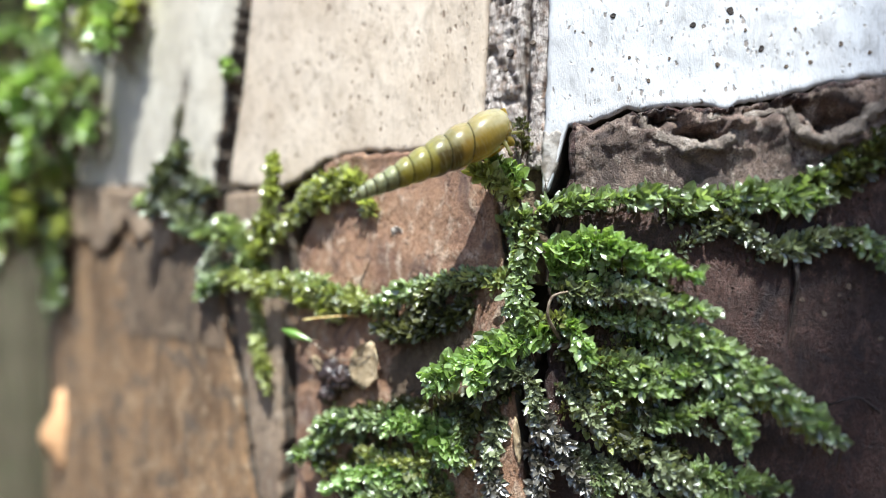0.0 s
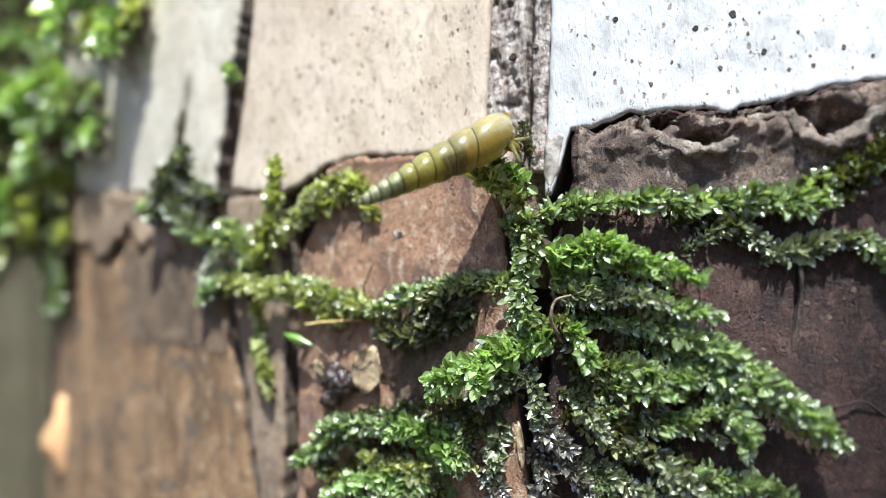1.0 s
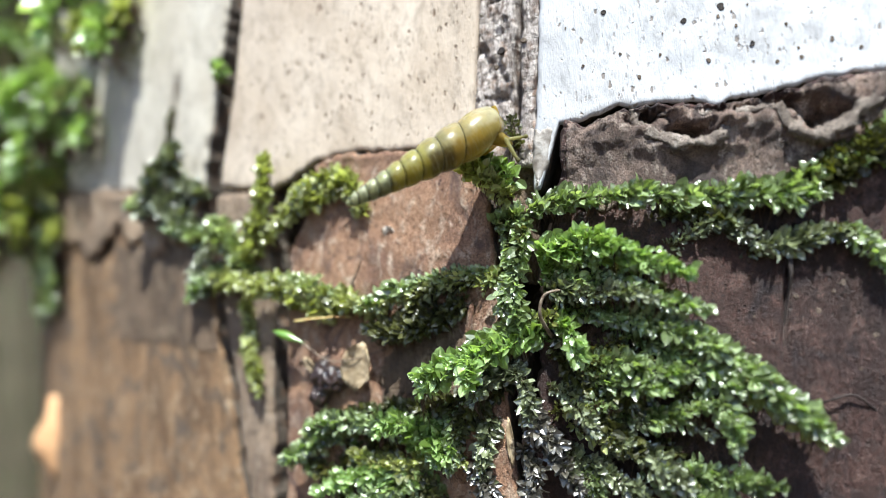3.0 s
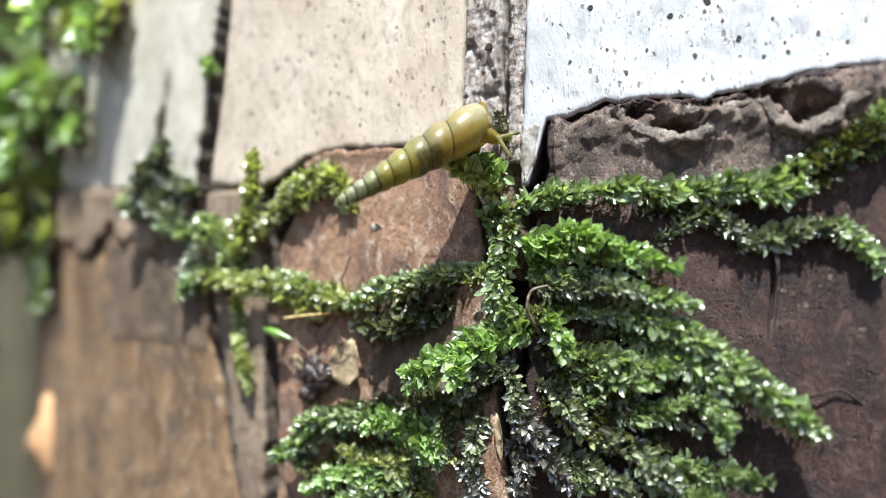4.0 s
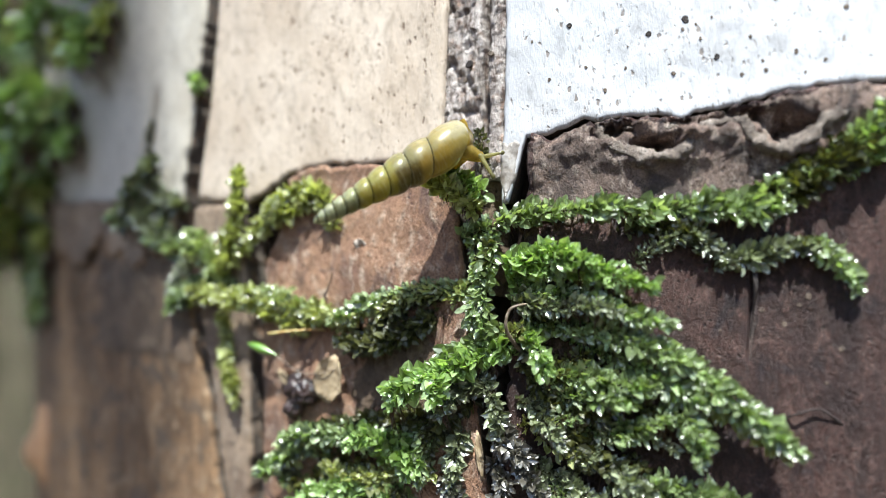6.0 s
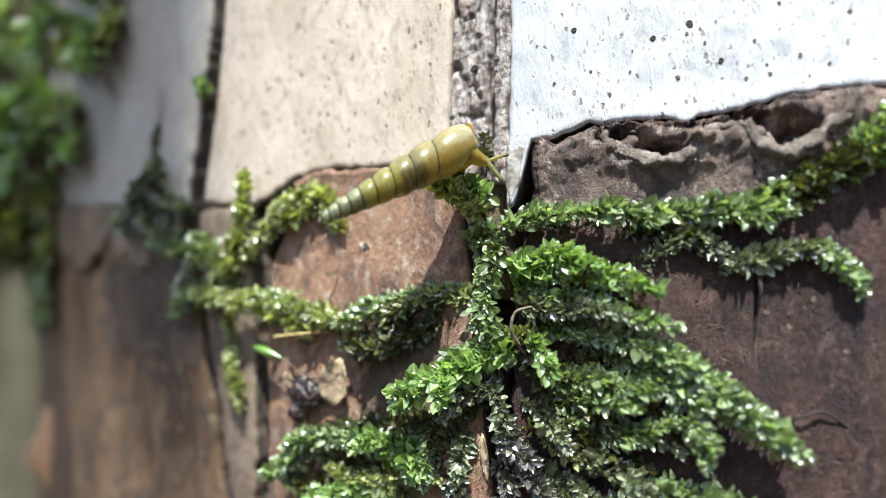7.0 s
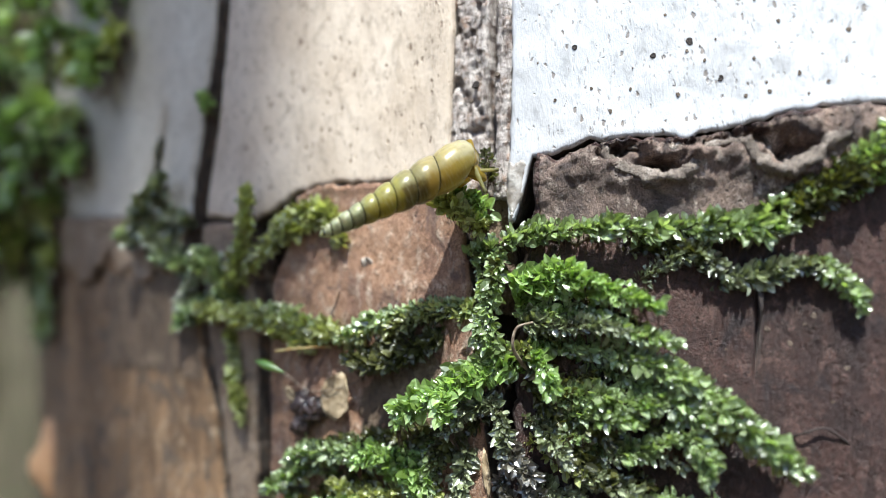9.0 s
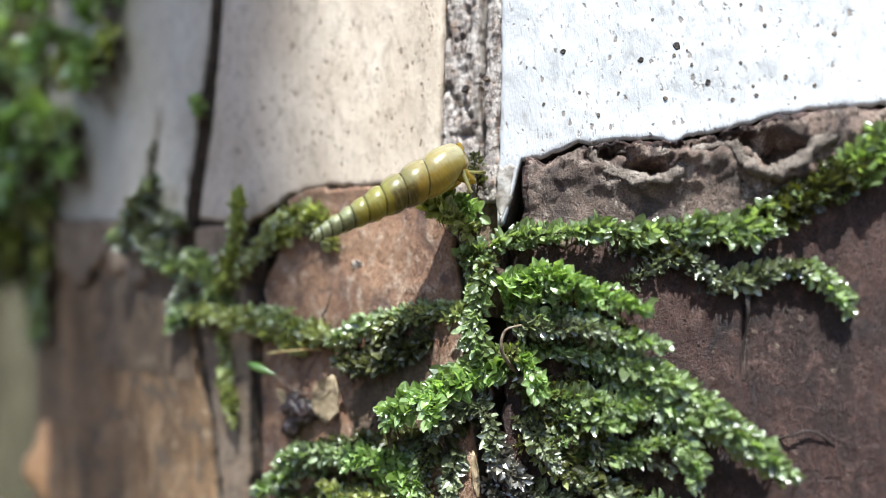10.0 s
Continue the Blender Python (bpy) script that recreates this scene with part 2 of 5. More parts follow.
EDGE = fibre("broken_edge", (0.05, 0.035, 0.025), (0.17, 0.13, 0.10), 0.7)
CORE = plain("dark_core", (0.012, 0.008, 0.006), (0.05, 0.034, 0.025), 0.9, 0.85, 0.2, 0.5, (1, 1, 0.4))
SPECK = plain("pit_brown", (0.07, 0.05, 0.04), (0.22, 0.17, 0.13), 5.0, 0.7, 0.3, 0.1)
PIT = plain("pit_black", (0.012, 0.010, 0.010), (0.06, 0.045, 0.04), 5.0, 0.7, 0.3, 0.1)
LEAVES = {
    # light tones of wet and bright hold extra blue, painted in for mint-coloured glints
    "wet": leaf_mat("leaf_wet", (0.10, 0.15, 0.03), (0.58, 0.72, 0.38), 0.3, 0.48),
    "bright": leaf_mat("leaf_bright", (0.19, 0.31, 0.05), (0.64, 0.84, 0.40), 0.3, 0.5),
    "olive": leaf_mat("leaf_olive", (0.28, 0.30, 0.06), (0.74, 0.78, 0.34), 0.28, 0.5),
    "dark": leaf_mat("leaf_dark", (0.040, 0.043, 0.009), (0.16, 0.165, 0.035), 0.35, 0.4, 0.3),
    "dull": leaf_mat("leaf_dull", (0.055, 0.068, 0.024), (0.38, 0.43, 0.24), 0.24, 0.3),
    "pale": leaf_mat("leaf_pale", (0.25, 0.33, 0.11), (0.66, 0.74, 0.42), 0.22, 0.45),
    "dry": leaf_mat("leaf_dry", (0.030, 0.024, 0.016), (0.17, 0.15, 0.11), 0.4, 0.25),
}
RHIZOID = plain("moss_rhizoid", (0.03, 0.014, 0.008), (0.10, 0.05, 0.025), 3.0, 0.6)
STEM = plain("moss_stem", (0.03, 0.025, 0.01), (0.09, 0.075, 0.025), 3.0, 0.5)
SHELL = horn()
GUT = plain("snail_gut", (0.10, 0.085, 0.02), (0.26, 0.20, 0.05), 0.8, 0.4)
SUTURE = plain("shell_suture", (0.012, 0.010, 0.004), (0.035, 0.030, 0.010), 3.0, 0.85, 0.1)
SKIN = flesh("snail_skin", (0.62, 0.44, 0.07), 0.15, 0.5, 0.8, 0.4)
FEELER = flesh("snail_feeler", (0.60, 0.55, 0.24), 0.15, 0.45, 0.8, 0.5)
SEED = leaf_mat("green_capsule", (0.16, 0.36, 0.03), (0.28, 0.50, 0.06), 0.25, 0.3)
STALK = plain("stalk_yellow", (0.46, 0.22, 0.07), (0.62, 0.52, 0.24), 1.0, 0.35)
FRASS = plain("frass", (0.008, 0.006, 0.007), (0.06, 0.035, 0.03), 1.6, 0.28, 0.7, 0.4)
HUSK = plain("husk", (0.30, 0.21, 0.12), (0.56, 0.44, 0.29), 1.8, 0.55, 0.4, 0.2)
SCUFF = plain("white_scuff", (0.45, 0.38, 0.32), (0.76, 0.72, 0.67), 2.5, 0.5, 0.4, 0.15)
ORANGE = plain("sunlit_patch", (0.60, 0.30, 0.14), (0.75, 0.46, 0.25), 1.0, 0.55)
HAIR = plain("root_hair", (0.10, 0.06, 0.04), (0.30, 0.24, 0.18), 2.0, 0.45)
SOIL = plain("soil", (0.035, 0.026, 0.018), (0.10, 0.075, 0.05), 0.03, 0.9, 0.2, 8.0)
WOOD = plain("far_foliage", (0.02, 0.035, 0.012), (0.12, 0.15, 0.05), 0.002, 0.8, 0.2, 60.0)
OLDBARK = bark_brown("mossy_old_bark", (0.09, 0.072, 0.046), (0.17, 0.14, 0.09), (0.21, 0.185, 0.12), (0.06, 0.10, 0.03), 0.25, 0.7)

# ---- the trunk: places on it are s (mm round the bark), v (mm above the eye), h (mm out from the bark) ----
RAD, AX, AY = 140.0, 54.4, 187.2
PHI0 = math.asin(-AX / RAD)


def on(s, v, h=0.0):
    a = PHI0 + s / RAD
    return Vector(((AX + (RAD + h) * math.sin(a)) / 1000, (AY - (RAD + h) * math.cos(a)) / 1000, EYE + v / 1000))


def nz(x, y, z=0.0, octaves=4):
    return noise.fractal(Vector((x, y, z)), 0.9, 2.1, octaves)


def part(name, bm, material, parent, label=""):
    me = bpy.data.meshes.new(name)
    bm.to_mesh(me)
    bm.free()
    return mesh_part(name, me, material, parent, label)


def mesh_part(name, me, material, parent, label=""):
    if material and not me.materials:
        me.materials.append(material)
    ob = new(name, me)
    ob.parent = parent
    if label:
        ob["label"] = label
    return ob


def smooth(me):
    me.polygons.foreach_set("use_smooth", [True] * len(me.polygons))
    return me


def line(*pts):
    """A function through (x, y) pairs in rising x."""
    xs, ys = [p[0] for p in pts], [p[1] for p in pts]
    return lambda x: float(np.interp(x, xs, ys))


def steps(lo, hi, fine_lo, fine_hi, step):
    """Grid lines: fine in the middle, wide outside, dense at both ends."""
    mid = list(np.arange(max(lo, fine_lo), min(hi, fine_hi), step))
    out = [lo, lo + 0.12, lo + 0.3] if lo >= fine_lo else [lo] + list(np.linspace(lo, fine_lo, 14)[1:-1])
    mid = [m for m in mid if m > out[-1] + step * 0.4]
    end = [hi - 0.3, hi - 0.12, hi] if hi <= fine_hi else list(np.linspace(fine_hi, hi, 14))
    mid = [m for m in mid if m < end[0] - step * 0.4]
    return out + mid + end


def plate(name, left, right, bottom, top, height, material, parent, label, ragged=0.25, step=0.3, thick=3.0, seed=0.0, side=None):
    """A strip of bark with rounded, ragged edges and a thickness: left, right give s at a height v; bottom, top give v at s."""
    sl, sr = min(left(v) for v in (-20, 0, 20)), max(right(v) for v in (-20, 0, 20))
    us = steps(sl, sr, -82, 42, step)
    us = [(u - sl) / (sr - sl) for u in us]
    vb, vt = bottom((sl + sr) / 2), top((sl + sr) / 2)
    ws = steps(vb, vt, -34, 34, step)
    ws = [(w - vb) / (vt - vb) for w in ws]
    verts, faces = [], []
    nu, nw = len(us), len(ws)
    for j, w in enumerate(ws):
        for i, u in enumerate(us):
            v0 = vb + (vt - vb) * w
            s = left(v0) + (right(v0) - left(v0)) * u
            b, t = bottom(s), top(s)
            near_b, near_t = b > -60, t < 60
            v = b + (t - b) * w
            # the fine rows keep their height: bend only towards the nearer end
            if near_t and not near_b:
                v = v0 + (t - vt) * max(0.0, 1 - (vt - v0) / 12.0)
            elif near_b and not near_t:
                v = v0 + (b - vb) * max(0.0, 1 - (v0 - vb) / 12.0)
            el, er = s - left(v0), right(v0) - s
            s += (ragged if side is None else side) * nz(v * 0.7, seed, 3.1) * math.exp(-min(el, er) / 1.2) * (1 if el < er else -1)
            eb, et = (v - b if near_b else 99), (t - v if near_t else 99)
            v += ragged * (nz(s * 0.6, seed, 7.7) + 0.55 * nz(s * 1.9, seed, 4.4)) * math.exp(-min(eb, et) / 1.0)
            edge = max(0.0, min(el, er, eb, et))
            r = 0.38
            drop = 0.45 * (1 - math.sqrt(max(0.0, 1 - (1 - min(edge, r) / r) ** 2)))
            h = height(s, v) - drop
            verts.append(on(s, v, h))
    for j in range(nw - 1):
        for i in range(nu - 1):
            a = j * nu + i
            faces.append((a, a + 1, a + nu + 1, a + nu))
    # the broken edges run down into the trunk
    ring = [i for i in range(nu)] + [j * nu + nu - 1 for j in range(1, nw)] + [(nw - 1) * nu + i for i in range(nu - 2, -1, -1)] + [j * nu for j in range(nw - 2, 0, -1)]
    n0 = len(verts)
    axis = Vector((AX / 1000, AY / 1000, 0))
    for q in ring:
        p = verts[q]
        d = Vector((axis.x - p.x, axis.y - p.y, 0)).normalized()
        verts.append(p + d * thick / 1000)
    for a in range(len(ring)):
        b = (a + 1) % len(ring)
        faces.append((ring[b], ring[a], n0 + a, n0 + b))
    me = bpy.data.meshes.new(name)
    me.from_pydata(verts, [], faces)
    smooth(me)
    me.materials.append(material)
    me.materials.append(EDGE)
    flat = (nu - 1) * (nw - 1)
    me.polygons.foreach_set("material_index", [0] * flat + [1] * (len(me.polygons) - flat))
    return mesh_part(name, me, None, parent, label)


def lathe(cx, cy, profile, seg=96):
    """A turned solid about a vertical axis; profile: (radius, z) in metres."""
    bm = bmesh.new()
    rows = []
    for r, z in profile:
        rows.append([bm.verts.new((cx + r * math.sin(2 * math.pi * i / seg), cy - r * math.cos(2 * math.pi * i / seg), z)) for i in range(seg)])
    for a, b in zip(rows, rows[1:]):
        for i in range(seg):
            bm.faces.new((a[i], a[(i + 1) % seg], b[(i + 1) % seg], b[i]))
    bm.faces.new(rows[-1])
    bm.faces.new(rows[0][::-1])
    return bm


def spline(pts, n):
    """Points along a smooth curve through pts."""
    p = [pts[0] * 2 - pts[1], *pts, pts[-1] * 2 - pts[-2]]
    out = []
    for i in range(1, len(p) - 2):
        for k in range(n):
            t = k / n
            a, b, c, d = p[i - 1:i + 3]
            out.append(0.5 * ((2 * b) + (c - a) * t + (2 * a - 5 * b + 4 * c - d) * t * t + (3 * b - a - 3 * c + d) * t ** 3))
    return out + [pts[-1].copy()]


def tube(pts, radii, seg=7, bm=None):
    """A round rod along pts (metres), closed at both ends."""
    bm = bm or bmesh.new()
    rows, side = [], None
    for i, p in enumerate(pts):
        d = (pts[min(i + 1, len(pts) - 1)] - pts[max(i - 1, 0)]).normalized()
        side = (side - d * side.dot(d)).normalized() if side else d.orthogonal().normalized()
        up = d.cross(side)
        r = radii(i / (len(pts) - 1)) if callable(radii) else radii
        rows.append([bm.verts.new(p + (side * math.cos(2 * math.pi * k / seg) + up * math.sin(2 * math.pi * k / seg)) * r) for k in range(seg)])
    for a, b in zip(rows, rows[1:]):
        for k in range(seg):
            bm.faces.new((a[k], a[(k + 1) % seg], b[(k + 1) % seg], b[k])).smooth = True
    bm.faces.new(rows[0][::-1])
    bm.faces.new(rows[-1])
    return bm


# ground and distance
bm = bmesh.new()
rings = [0.0, 0.4, 1, 2, 4, 8, 20, 60, 300, 2000]
prev = None
for r in rings:
    row = [bm.verts.new((r * math.cos(a), r * math.sin(a), 0.02 * nz(r * math.cos(a) * 2, r * math.sin(a) * 2) * (r > 0.5) * (r < 50))) for a in np.linspace(0, 2 * math.pi, 48, endpoint=False)] if r else [bm.verts.new((0, 0, 0))]
    if prev:
        for i in range(48):
            if len(prev) == 1:
                bm.faces.new((prev[0], row[i], row[(i + 1) % 48]))
            else:
                bm.faces.new((prev[i], row[i], row[(i + 1) % 48], prev[(i + 1) % 48]))
    prev = row
me = bpy.data.meshes.new("ground")
bm.to_mesh(me)
bm.free()
me.materials.append(SOIL)
tagged(new("ground", me), "dark damp forest soil round the trunk", "ground", kind="structure")

# an added ring of wood, far off, that closes the view and tints the fill light
bm = bmesh.new()
prev = None
for k, z in enumerate(np.linspace(-0.2, 3.2, 14)):
    row = []
    for i in range(120):
        a = 2 * math.pi * i / 120
        r = 14.0 + 1.6 * nz(3 * math.cos(a), 3 * math.sin(a), z * 0.4)
        row.append(bm.verts.new((r * math.cos(a), r * math.sin(a), z + (0.9 * nz(5 * math.cos(a), 5 * math.sin(a), 2.0) if k > 10 else 0.0))))
    if prev:
        for i in range(120):
            bm.faces.new((prev[i], row[i], row[(i + 1) % 120], prev[(i + 1) % 120])).smooth = True
    prev = row
me = bpy.data.meshes.new("backdrop")
bm.to_mesh(me)
bm.free()
me.materials.append(WOOD)
tagged(new("backdrop", me), "green forest ring far off, added to tint the fill light", "forest", kind="structure")

# old trunk behind
old = tagged(new("old_trunk"), "shaded olive-brown old trunk standing behind", "tree trunk", kind="")
for k in range(14):
    a = -1.1 + 0.17 * k
    rr = random.Random(k)
    pts = [Vector((-0.27 + (0.137 - 0.018 * (z - 0.5)) * math.sin(a + 0.05 * rr.uniform(-1, 1)), 0.52 - (0.137 - 0.018 * (z - 0.5)) * math.cos(a), z)) for z in (0.0, 0.3, 0.5, 0.7, 1.0, 1.6)]
    part("bark_ridge", tube(spline(pts, 6), lambda t: 0.011 + 0.004 * math.sin(t * 17 + k), 8), OLDBARK, old)
part("trunk", lathe(-0.27, 0.52, [(0.16, -0.02), (0.15, 0.2), (0.14, 0.6), (0.13, 1.2), (0.12, 2.0)]), OLDBARK, old)

# the trunk with its bark strips
trunk = tagged(new("tree_trunk"), "cracked old trunk, pale bark above a brown mossy band", "tree trunk")
bm = bmesh.new()
SEG = 160
prev = None
for z in [-0.02, 0.1, 0.25, 0.38, 0.44, 0.47, 0.485, 0.5, 0.51, 0.52, 0.53, 0.56, 0.62, 0.75, 0.95]:
    row = []
    for i in range(SEG):
        a = 2 * math.pi * i / SEG - math.pi
        s = (a - PHI0) * RAD
        h = -3.2 + 1.0 * nz(s * 0.12, z * 60) if -175 < s < 115 else 0.0
        row.append(bm.verts.new(((AX + (RAD + h) * math.sin(a)) / 1000, (AY - (RAD + h) * math.cos(a)) / 1000, z)))
    if prev:
        for i in range(SEG):
            bm.faces.new((prev[i], prev[(i + 1) % SEG], row[(i + 1) % SEG], row[i]))
    else:
        bm.faces.new(row[::-1])
    prev = row
bm.faces.new(prev)
part("core", bm, CORE, trunk, "near-black wood inside the cracks")

# lips of the cracks and the ragged line between pale and brown bark
c1l = line((-500, -14), (-24.5, -20.5), (-20.1, -21.7), (-13.5, -22.9), (-8, -24.6), (-4.6, -25.5), (1.2, -28.2), (6.5, -27.9), (11.1, -27.1), (16.7, -25.4), (24.9, -23.6), (60, -19.8))
c1r = line((-500, -12.85), (-24.5, -20.05), (-20.1, -20.85), (-13.5, -21.95), (-8, -23.45), (-4.6, -24.05), (1.2, -25.05), (6.5, -24.95), (11.1, -24.3), (16.7, -22.75), (24.9, -21.4), (60, -17.3))
c2l = line((-500, -17.6), (-23.9, -17.5), (-17, -17.2), (-10.7, -17.3), (-6.4, -17.1), (-2, -17.4), (6, -18.5))
c2r = line((-500, -15.5), (-23.6, -15.6), (-17, -15.5), (-10.6, -15.5), (-6.4, -15.4), (-2, -15.2), (1, -14.9), (4, -13.4), (6, -12.0), (9, -12.0))
c3l = line((-500, 7), (-20.2, 7.2), (-14.6, 6.5), (-7.3, 6.0), (-1.8, 5.3), (4.2, 4.8), (7.5, 3.8), (11.3, 3.6), (15, 3.8), (20.5, 4.1), (60, 5))
c3r = line((-500, 8), (-20, 8.3), (-14.5, 8.6), (-7.2, 8.8), (-1.8, 9.2), (5, 10.2), (8, 10.5), (10.2, 8.5), (14.5, 8.6), (20, 9.0), (60, 10))
c3u = line((-500, 8), (-20, 8.3), (-14.5, 8.6), (-7.2, 8.9), (-1.8, 9.5), (4, 10.3), (6, 10.6), (12, 10.8), (60, 11))
edge_l = line((-180, 9), (-74, 9.4), (-48.3, 7.5), (-38.3, 6.8), (-26.8, 6.5))
edge_m = line((-26, 6.5), (-21, 6.1), (-17.5, 5.6), (-15.6, 6.2), (-14.4, 7.2), (-10.5, 8.4), (-8, 8.6), (-4.5, 8.5), (-1.3, 8.3), (3.4, 7.6))
edge_r = line((8.3, 4.4), (9.1, 4.4), (9.5, 5.6), (10.1, 8.0), (10.6, 9.9), (12.6, 9.7), (13.6, 10.2), (14.7, 10.5), (18, 10.8), (22.4, 10.4), (25.5, 11.1), (27.8, 11.6), (31.2, 12.2), (36, 12.4), (110, 12))
far_up, far_down = (lambda s: 440.0), (lambda s: -505.0)
lo, hi = (lambda s: -175.0), (lambda s: 115.0)


def rise(x):
    return 1 / (1 + math.exp(-max(-40.0, min(40.0, x))))


def gauss(s, v, cs, cv, ws, wv):
    return math.exp(-((s - cs) / ws) ** 2 - ((v - cv) / wv) ** 2)


def h_left(s, v):
    slit = 1.4 * math.exp(-((s + 33.6 + (v - 12) * -0.28) / 0.55) ** 2) * rise((17.5 - v) * 1.4)
    return 0.25 * nz(s * 0.12, v * 0.06, 1.0) - slit


def h_mid(s, v):
    return 0.12 * nz(s * 0.25, v * 0.12, 5.0) + 0.25 * math.exp(-((s - 3.5) / 1.5) ** 2)


def h_right(s, v):
    return 0.3 + 0.15 * nz(s * 0.2, v * 0.2, 9.0) + 0.15 * math.exp(-max(0, v - edge_r(s)) / 0.8)


def h_tan(s, v):
    notch = 1.4 * gauss(s, v, -48.5, 1.0, 3.0, 2.0) + 1.2 * gauss(s, v, -64.0, 3.0, 2.5, 3.0)
    return 0.45 + 0.3 * nz(s * 0.16, v * 0.05, 12.0) + 0.1 * nz(s * 0.9, v * 0.3, 3.0) - notch


def h_sliver(s, v):
    return 0.2 + 0.25 * nz(s * 0.6, v * 0.1, 21.0)


def h_rust(s, v):
    rim = 0.5 * math.exp(-max(0, edge_m(s) - v) / 1.2)
    return 0.15 + rim + 0.22 * nz(s * 0.3, v * 0.2, 17.0) + 0.05 * nz(s * 2.2, v * 1.5, 4.0) - 0.7 * gauss(s, v, -3.5, -6.5, 3.5, 2.5)


def h_umber(s, v):
    d = max(0.0, edge_r(s) - v)
    if d < 8:
        s, v = s + 0.7 * nz(s * 0.8, v * 0.8, 61.0), v + 0.45 * nz(s * 0.8, v * 0.8, 71.0)
    ridge = 0.8 * math.exp(-((d - 1.6) / 2.0) ** 2)
    holes = 3.6 * gauss(s, v, 20.4, 8.5, 1.6, 0.7) + 3.2 * gauss(s, v, 29.2, 9.2, 1.5, 0.9) + 2.4 * gauss(s, v, 26.9, 10.3, 1.6, 0.6) + 2.0 * gauss(s, v, 17.4, 9.7, 1.6, 0.4) + 2.0 * gauss(s, v, 23.4, 10.0, 1.8, 0.35)
    rims = 0.8 * gauss(s, v, 20.4, 7.5, 2.4, 0.5) + 0.9 * gauss(s, v, 22.8, 9.2, 1.0, 0.8) + 0.9 * gauss(s, v, 30.0, 7.9, 2.6, 0.6)
    split = 0.9 * math.exp(-((s - 26.8 + (v + 4.5) * -0.06) / 0.16) ** 2) * rise((v + 7.2) * 2.2) * rise((0.5 - v) * 2)
    rough = 0.6 * nz(s * 0.7, v * 0.9, 31.0, 5) * math.exp(-d / 3.0) + 0.3 * abs(nz(s * 0.5, v * 1.6, 51.0)) * math.exp(-d / 2.0)
    return 0.1 + ridge - holes + rims - split + rough + 0.14 * nz(s * 0.4, v * 0.3, 8.0) + 0.05 * nz(s * 2.0, v * 2.0, 2.0)


def h_rib(s, v):
    crack = 1.9 * math.exp(-((s - 7.0 - 0.03 * (v - 10) - 0.25 * nz(v * 0.35, 2.0)) / 0.3) ** 2)
    pits = 1.3 * max(0.0, nz(s * 0.85, v * 0.6, 16.0) - 0.12) * rise((6.6 - s) * 3)
    low = 0.35 * math.exp(-((s - 5.2) / 1.3) ** 2)
    return -0.12 - crack - low - pits + 0.3 * nz(s * 1.1, v * 0.45, 3.0, 5) + 0.14 * nz(s * 3.0, v * 2.2, 6.0)


gap_l, gap_m = (lambda s: edge_l(s) - 0.05), (lambda s: edge_m(s) - 0.08 - 0.3 * max(0.0, nz(s * 0.5, 2.2)) - 0.4 * math.exp(-((s + 13.5) / 2.2) ** 2))
gap_r = lambda s: edge_r(s) - 0.02 - 0.7 * max(0.0, nz(s * 0.42, 6.2) + 0.08)
plate("pale_strip", lo, c1l, edge_l, far_up, h_left, PALE_LEFT, trunk, "smooth beige bark strip", 0.3, 0.32, seed=1.0)
plate("pale_strip", c1r, c3l, edge_m, far_up, h_mid, PALE_MID, trunk, "cream bark strip with brown flecks", 0.3, 0.3, seed=2.0, side=0.1)
plate("pale_strip", line((-500, 8.3), (10.2, 8.5), (14.5, 8.6), (20, 9.0), (60, 10)), hi, edge_r, far_up, h_right, PALE_RIGHT, trunk, "white bark strip with black dots", 0.3, 0.3, seed=3.0, side=0.1)
plate("brown_strip", lo, c1l, far_down, gap_l, h_tan, TAN, trunk, "tan worn bark strip", 0.3, 0.32, seed=4.0)
plate("brown_strip", c1r, c2l, far_down, lambda s: 5.6, h_sliver, GREYTAN, trunk, "narrow greyish tan bark sliver", 0.35, 0.3, seed=5.0)
plate("brown_strip", c2r, c3l, far_down, gap_m, h_rust, RUST, trunk, "rust-brown bark strip", 0.2, 0.22, seed=6.0)
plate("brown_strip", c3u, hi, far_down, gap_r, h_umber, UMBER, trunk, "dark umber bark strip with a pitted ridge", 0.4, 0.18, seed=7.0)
plate("fibre_strip", lambda v: c3l(v) - 0.3, lambda v: min(c3r(v), 9.0) + 0.3, lambda s: 6.4, far_up, h_rib, FIBRE, trunk, "rough grey fibrous strip in the crack", 0.12, 0.14, seed=8.0)
plate("fibre_strip", lambda v: 5.2, lambda v: 8.5, lambda s: -3.0, lambda s: 6.9, lambda s, v: -1.3 + 0.5 * nz(s * 0.9, v * 0.5, 17.0), DARK_BROWN, trunk, "brown fibres low in the crack", 0.3, 0.2, seed=13.0)
plate("fibre_strip", lambda v: c3l(v) + 0.5, lambda v: c3l(v) + 1.5, far_down, lambda s: 4.6, lambda s, v: -0.5 + 0.5 * nz(s * 1.2, v * 0.6, 14.0), FIBRE, trunk, "rough grey fibrous strip in the crack", 0.4, 0.2, seed=9.0)
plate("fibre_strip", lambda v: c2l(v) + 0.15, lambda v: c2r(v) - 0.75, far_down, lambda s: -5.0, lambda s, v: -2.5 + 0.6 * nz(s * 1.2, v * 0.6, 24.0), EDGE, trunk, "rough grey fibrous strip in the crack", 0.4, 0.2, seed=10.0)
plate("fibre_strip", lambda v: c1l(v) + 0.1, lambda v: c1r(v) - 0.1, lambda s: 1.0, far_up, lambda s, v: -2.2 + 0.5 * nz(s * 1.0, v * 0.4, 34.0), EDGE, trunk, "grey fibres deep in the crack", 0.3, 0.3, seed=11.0)
